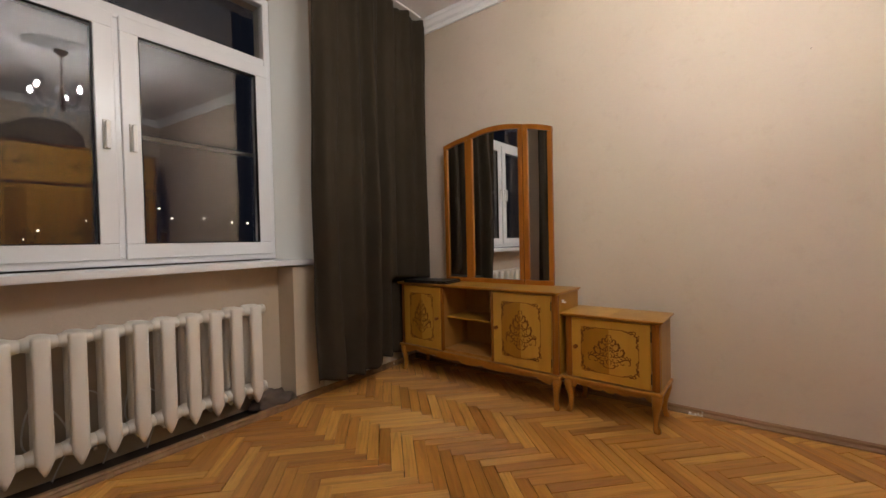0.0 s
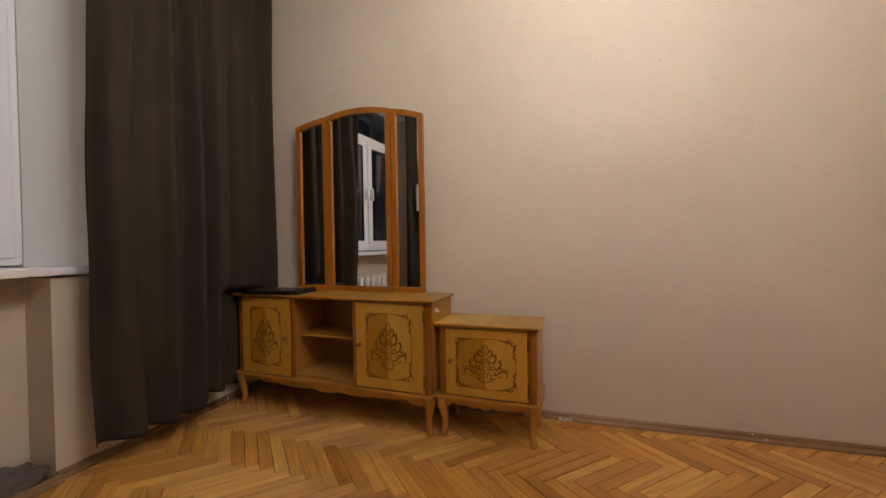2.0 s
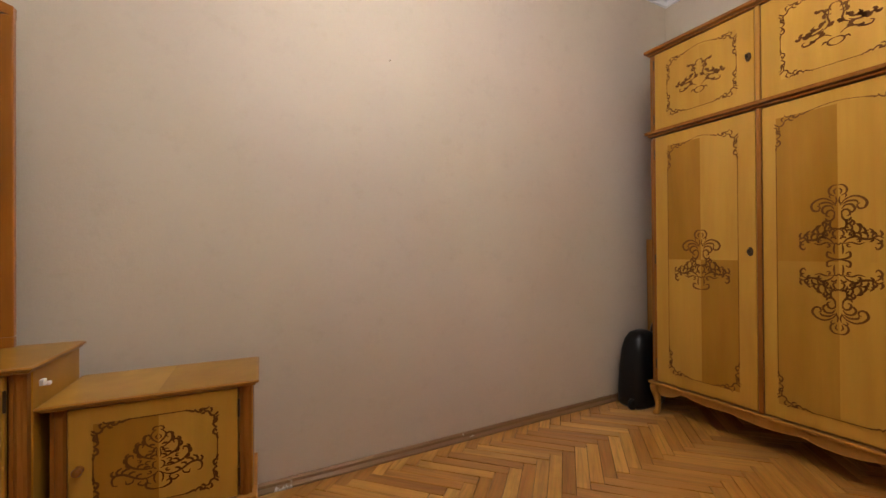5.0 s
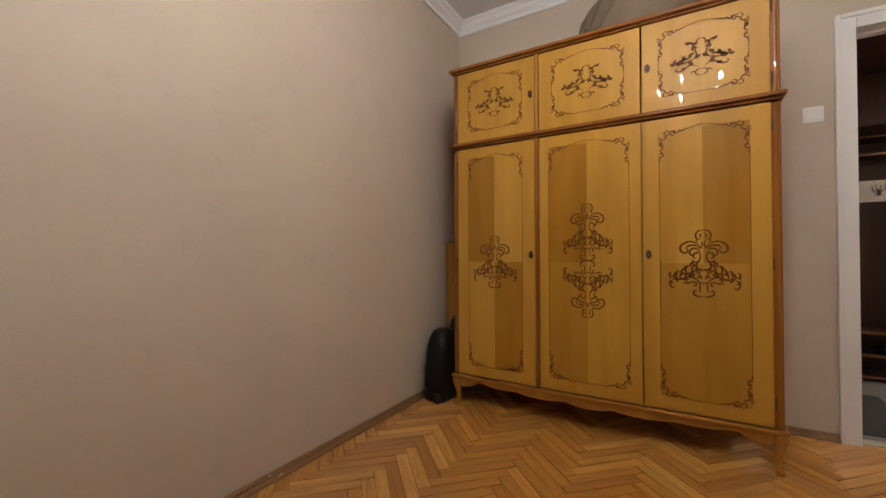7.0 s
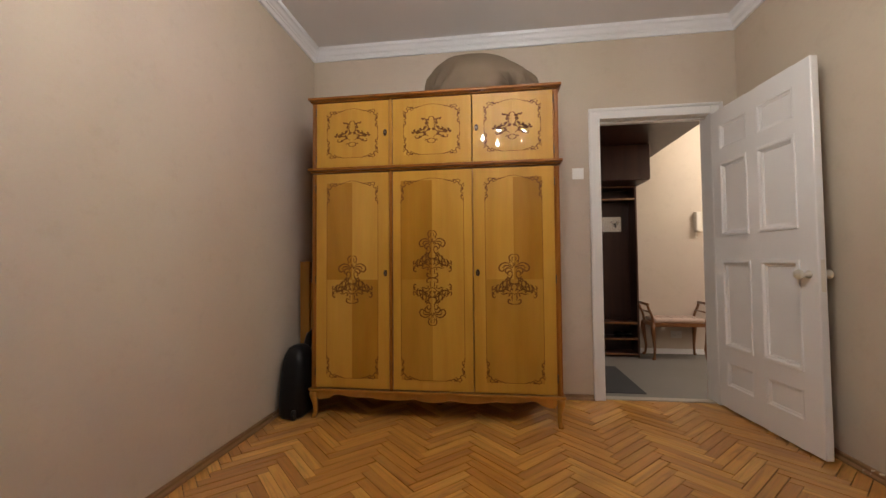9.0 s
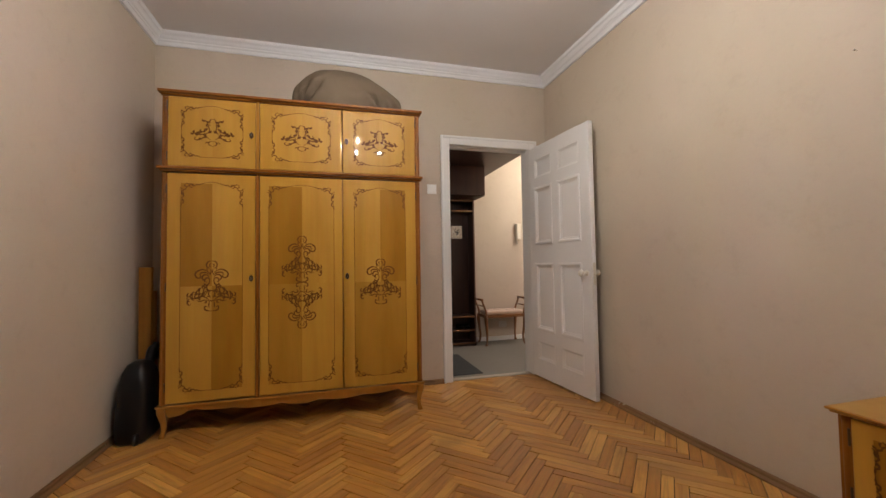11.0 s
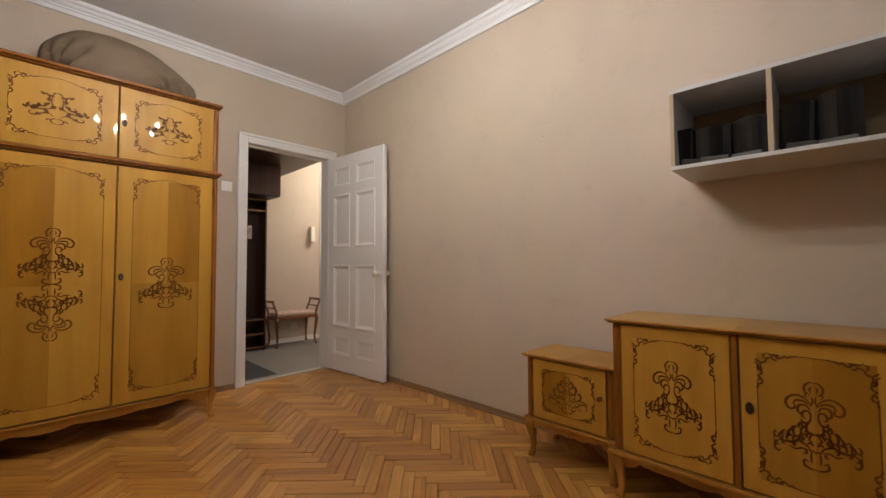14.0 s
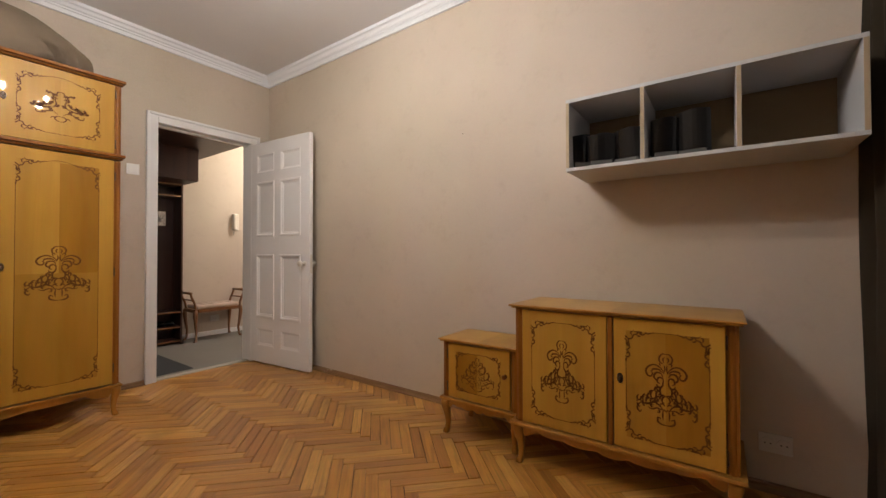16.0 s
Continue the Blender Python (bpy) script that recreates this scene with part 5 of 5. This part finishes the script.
# ---- hall beyond the door ----
HX0, HX1, HY0, HY1 = XE + WT, 4.14, -2.6, 1.6
HC = 2.62
structure("wall_hall_east", boxes((HX1, HX1 + 0.1, -1.13, HY1, -0.1, HC + 0.1), (HX1 + 0.005, HX1 + 0.1, HY0, -1.13, -0.1, HC + 0.1)), WALLPAINT)
structure("wall_hall_north", boxes((HX0, HX1, HY1, HY1 + 0.1, -0.1, HC + 0.1)), WALLPAINT)
structure("wall_hall_south", boxes((HX0, HX1 + 0.1, HY0 - 0.1, HY0, -0.1, HC + 0.1)), WALLPAINT)
structure("wall_hall_west", boxes((XE, HX0, HY0, YS - WT - 0.001, -0.1, HC + 0.1)), WALLPAINT)
structure("ceiling_hall", boxes((HX0, HX1 + 0.1, HY0 - 0.1, HY1 + 0.1, HC, HC + 0.1)), CEILPAINT)
structure("floor_hall", boxes((XE + 0.0755, HX1, HY0, HY1, -0.12, 0.004)), HALLFLOOR)
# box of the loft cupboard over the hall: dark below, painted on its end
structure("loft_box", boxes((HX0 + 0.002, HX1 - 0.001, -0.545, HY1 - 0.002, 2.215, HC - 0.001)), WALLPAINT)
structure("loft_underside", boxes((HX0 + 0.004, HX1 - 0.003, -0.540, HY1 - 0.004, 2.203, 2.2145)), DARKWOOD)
structure("baseboard_hall", boxes((HX1 - 0.014, HX1 - 0.0005, -1.12, -0.30, 0.0, 0.06), bevel=0.003), WHITE)
structure("trim_hall_corner", boxes((HX1 - 0.018, HX1 - 0.0008, -1.170, -1.131, 0.0, HC - 0.002), bevel=0.003), WHITE)

# coat unit in dark wood
unit = thing("coat_rack_unit", pose(0, 0, 0), "dark brown hall stand with shelves and a hook panel", "hall stand")
UX0, UX1, UY0, UY1 = 3.90, 4.135, -0.295, 0.75
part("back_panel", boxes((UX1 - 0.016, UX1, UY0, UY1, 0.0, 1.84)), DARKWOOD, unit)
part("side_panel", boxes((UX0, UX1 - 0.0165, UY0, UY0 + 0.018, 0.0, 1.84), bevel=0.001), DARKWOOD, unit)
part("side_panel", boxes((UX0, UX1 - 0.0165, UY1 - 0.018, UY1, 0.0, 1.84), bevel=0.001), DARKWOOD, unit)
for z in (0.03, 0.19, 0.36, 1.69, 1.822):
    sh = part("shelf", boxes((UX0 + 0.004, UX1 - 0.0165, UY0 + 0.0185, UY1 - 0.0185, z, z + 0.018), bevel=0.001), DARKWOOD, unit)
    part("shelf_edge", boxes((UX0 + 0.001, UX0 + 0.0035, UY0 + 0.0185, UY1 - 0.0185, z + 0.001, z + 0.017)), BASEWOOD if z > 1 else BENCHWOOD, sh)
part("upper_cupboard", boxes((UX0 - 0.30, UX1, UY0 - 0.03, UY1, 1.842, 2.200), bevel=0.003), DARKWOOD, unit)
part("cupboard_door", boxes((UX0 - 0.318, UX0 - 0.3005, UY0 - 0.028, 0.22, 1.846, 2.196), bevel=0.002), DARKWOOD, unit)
hook_panel = part("hook_panel", boxes((UX1 - 0.030, UX1 - 0.0165, UY0 + 0.10, 0.40, 1.36, 1.53), bevel=0.002), STEEL, unit)
for y in (-0.13, 0.05, 0.23):
    bm = bmesh.new()
    for s in (-1, 1):
        tube(bm, smooth_line([(UX1 - 0.031, y, 1.45), (UX1 - 0.05, y + s * 0.012, 1.44), (UX1 - 0.07, y + s * 0.022, 1.46), (UX1 - 0.068, y + s * 0.026, 1.49)], 4), 0.0045, 6)
    tube(bm, smooth_line([(UX1 - 0.031, y, 1.44), (UX1 - 0.052, y, 1.41), (UX1 - 0.072, y, 1.425)], 4), 0.005, 6)
    part("hook", bm, STEEL, hook_panel, smooth=True)

# bench with scrolled arms
bench = thing("bench", pose(3.965, -0.665, 0, 0, 0, 0), "small carved wooden bench with open arms and pale striped seat", "bench")
BD, BW = 0.13, 0.255
for sx in (-1, 1):
    for sy in (-1, 1):
        bm = bmesh.new()
        rings = []
        for t, r, off in ((0, 0.017, 0.010), (0.03, 0.019, 0.008), (0.10, 0.012, -0.004), (0.30, 0.013, -0.010), (0.6, 0.018, 0.002), (0.85, 0.024, 0.010), (1.0, 0.022, 0.008)):
            rings.append([(sx * (BD + off) + r * math.cos(a), sy * (BW + off) + r * math.sin(a), t * 0.37) for a in [2 * math.pi * q / 12 for q in range(12)]])
        part("leg", loft(bm, rings), BENCHWOOD, bench, smooth=True)
part("seat_frame", boxes((-BD - 0.02, BD + 0.02, -BW - 0.02, -BW + 0.02, 0.345, 0.385), (-BD - 0.02, BD + 0.02, BW - 0.02, BW + 0.02, 0.345, 0.385), (-BD - 0.02, -BD + 0.012, -BW + 0.0205, BW - 0.0205, 0.345, 0.385),
                         (BD - 0.012, BD + 0.02, -BW + 0.0205, BW - 0.0205, 0.345, 0.385), bevel=0.006, seg=2), BENCHWOOD, bench)
for sy in (-1, 1):
    arm_bm = bmesh.new()
    for x in (-BD, BD):
        tube(arm_bm, smooth_line([(x, sy * BW, 0.38), (x, sy * (BW + 0.012), 0.45), (x, sy * (BW + 0.045), 0.53), (x, sy * (BW + 0.055), 0.575)], 4), 0.013, 8)
    tube(arm_bm, [(-BD - 0.01, sy * (BW + 0.055), 0.575), (BD + 0.01, sy * (BW + 0.055), 0.575)], 0.015, 8)
    tube(arm_bm, [(-BD, sy * (BW + 0.022), 0.49), (BD, sy * (BW + 0.022), 0.49)], 0.008, 8)
    part("armrest", arm_bm, BENCHWOOD, bench, smooth=True)
bm = boxes((-BD - 0.005, BD + 0.005, -BW + 0.01, BW - 0.01, 0.386, 0.432), bevel=0.020, seg=4)
seat = part("cushion", bm, CUSHION, bench, smooth=True)
for k in range(9):
    y = -BW + 0.04 + k * 0.053
    part("stripe", boxes((-BD + 0.02, BD - 0.02, y, y + 0.010, 0.4323, 0.4330)), RAG if k % 2 else BENCHWOOD, seat)

socket(place(HX1, -0.755, 90, 0.215), "white double wall socket on the hall wall under the bench")
# entry phone
phone = thing("intercom_handset", pose(HX1, -1.015, 1.46), "cream wall-mounted intercom handset with curled cord", "intercom")
part("base", boxes((-0.030, -0.0005, -0.035, 0.045, -0.110, 0.110), bevel=0.006, seg=2), CREAM, phone)
part("receiver", boxes((-0.066, -0.0305, 0.008, 0.048, -0.105, 0.105), bevel=0.014, seg=3), CREAM, phone)
part("cord", tube(bmesh.new(), [(-0.022 + 0.008 * math.cos(k * 1.3), 0.030 + 0.008 * math.sin(k * 1.3), -0.100 - 0.0026 * k) for k in range(30)], 0.003, 5), CREAM, phone)
solid("door_mat", boxes((2.70, 3.50, 0.075, 1.10, 0.0005, 0.010), bevel=0.003), MATRUBBER, "dark grey ribbed door mat on the hall floor", "door mat")
sh_bm = bmesh.new()
bmesh.ops.create_icosphere(sh_bm, subdivisions=3, radius=1, matrix=Matrix.Diagonal((0.10, 0.042, 0.036, 1)))
for v in sh_bm.verts:
    v.co.z = max(v.co.z, -0.02) + 0.02
    v.co.z += 0.02 * max(0, -v.co.x / 0.1)
shoe_mesh = mesh_from(sh_bm, "shoe", True)
shoe_mesh.materials.append(BLACKGLOSS)
for y in (-0.21, -0.11):
    tagged(new("shoe", shoe_mesh), "black leather shoe on the lowest shelf of the hall stand", "shoe", "pair of shoes").matrix_basis = pose(4.02, y, 0.209)

hall_lamp = bpy.data.lights.new("hall_lamp", "POINT")
hall_lamp.energy, hall_lamp.color, hall_lamp.shadow_soft_size = HALL, (1.0, 0.93, 0.84), 0.10
lamp_ob = new("hall_lamp", hall_lamp)
lamp_ob.location = (3.35, -1.55, HC - 0.22)
lamp_thing = thing("hall_ceiling_light", pose(3.35, -1.55, HC), "round white glass ceiling light in the hall", "ceiling light")
part("base", lathe(bmesh.new(), [(0, -0.0005), (0.10, -0.0005), (0.10, -0.02), (0, -0.022)], 24), WHITEPLASTIC, lamp_thing)

# ---- the parquet, last: 300 nearest staves one by one, the others joined ----
mid = (-0.3, 1.4)
cells = []
grnd = random.Random(21)
for x, y, a in staves():
    if XW - 0.3 < x < XE + 0.3 and YS - 0.3 < y < YN + 0.3:
        c, s = math.cos(math.radians(a)), math.sin(math.radians(a))
        g = 0.0010 if grnd.random() < 0.6 else grnd.uniform(0.0012, 0.0030)
        rect = [(x + c * u - s * v, y + s * u + c * v) for u, v in ((-SL / 2 + g, -SW / 2 + g), (SL / 2 - g, -SW / 2 + g), (SL / 2 - g, SW / 2 - g), (-SL / 2 + g, SW / 2 - g))]
        inside = all(XW + 0.001 < p[0] < XE + 0.0095 and YS + 0.001 < p[1] < YN - 0.001 for p in rect)
        cells.append((math.hypot(x - mid[0], y - mid[1]), x, y, a, rect, inside))
cells.sort(key=lambda q: q[0])
floor_ob = bpy.data.objects["floor"]
stave_meshes = []
for k in range(9):
    e0, e1, w0, w1 = (grnd.choice((0.0006, 0.0008, 0.0012, 0.0024)) for _ in range(4))
    bm = boxes((-SL / 2 + e0, SL / 2 - e1, -SW / 2 + 0.6 * w0, SW / 2 - 0.6 * w1, -0.010, 0.0), bevel=0.0011)
    me = mesh_from(bm, "stave")
    me.materials.append(STAVE)
    uv = me.uv_layers.new(name="UVMap")
    for loop in me.loops:
        co = me.vertices[loop.vertex_index].co
        uv.data[loop.index].uv = (co.x, co.y)
    stave_meshes.append(me)
rest_v, rest_f, rest_uv = [], [], []
rnd = random.Random(5)
count = 0
for _, x, y, a, rect, inside in cells:
    dz = rnd.uniform(-0.0010, 0.0006)
    if inside and count < 300:
        ob = new("stave", stave_meshes[grnd.randrange(9)])
        ob.parent = floor_ob
        ob.matrix_basis = pose(x, y, FZ + dz, rnd.uniform(-1.0, 1.0), rnd.uniform(-0.22, 0.22), a + rnd.uniform(-0.22, 0.22))
        count += 1
        continue
    poly = outline_clip(rect, XW - 0.0, XE + 0.0095, YS + 0.001, YN - 0.001)
    if len(poly) < 3:
        continue
    n, b = len(poly), len(rest_v)
    cx, cy = sum(p[0] for p in poly) / n, sum(p[1] for p in poly) / n
    tx, ty = rnd.uniform(-0.010, 0.010), rnd.uniform(-0.010, 0.010)
    ins = [(cx + (p[0] - cx) * 0.992, cy + (p[1] - cy) * 0.992) for p in poly]
    ca, sa = math.cos(math.radians(a)), math.sin(math.radians(a))
    rest_uv += [((p[0] - x) * ca + (p[1] - y) * sa, (p[1] - y) * ca - (p[0] - x) * sa) for p in poly * 2 + ins]
    rest_v += [(p[0], p[1], FZ - 0.010) for p in poly] + [(p[0], p[1], FZ + dz - 0.0010) for p in poly] + [(p[0], p[1], FZ + dz + (p[0] - cx) * tx + (p[1] - cy) * ty) for p in ins]
    for q in range(n):
        r = (q + 1) % n
        rest_f += [(b + q, b + r, b + n + r, b + n + q), (b + n + q, b + n + r, b + 2 * n + r, b + 2 * n + q)]
    rest_f.append(tuple(b + 2 * n + q for q in range(n)))
me = bpy.data.meshes.new("outer_staves")
me.from_pydata(rest_v, [], rest_f)
me.materials.append(STAVE)
uv = me.uv_layers.new(name="UVMap")
for loop in me.loops:
    uv.data[loop.index].uv = rest_uv[loop.vertex_index]
ob = new("outer_staves", me)
ob.parent = floor_ob
tagged(ob, kind="stuff")
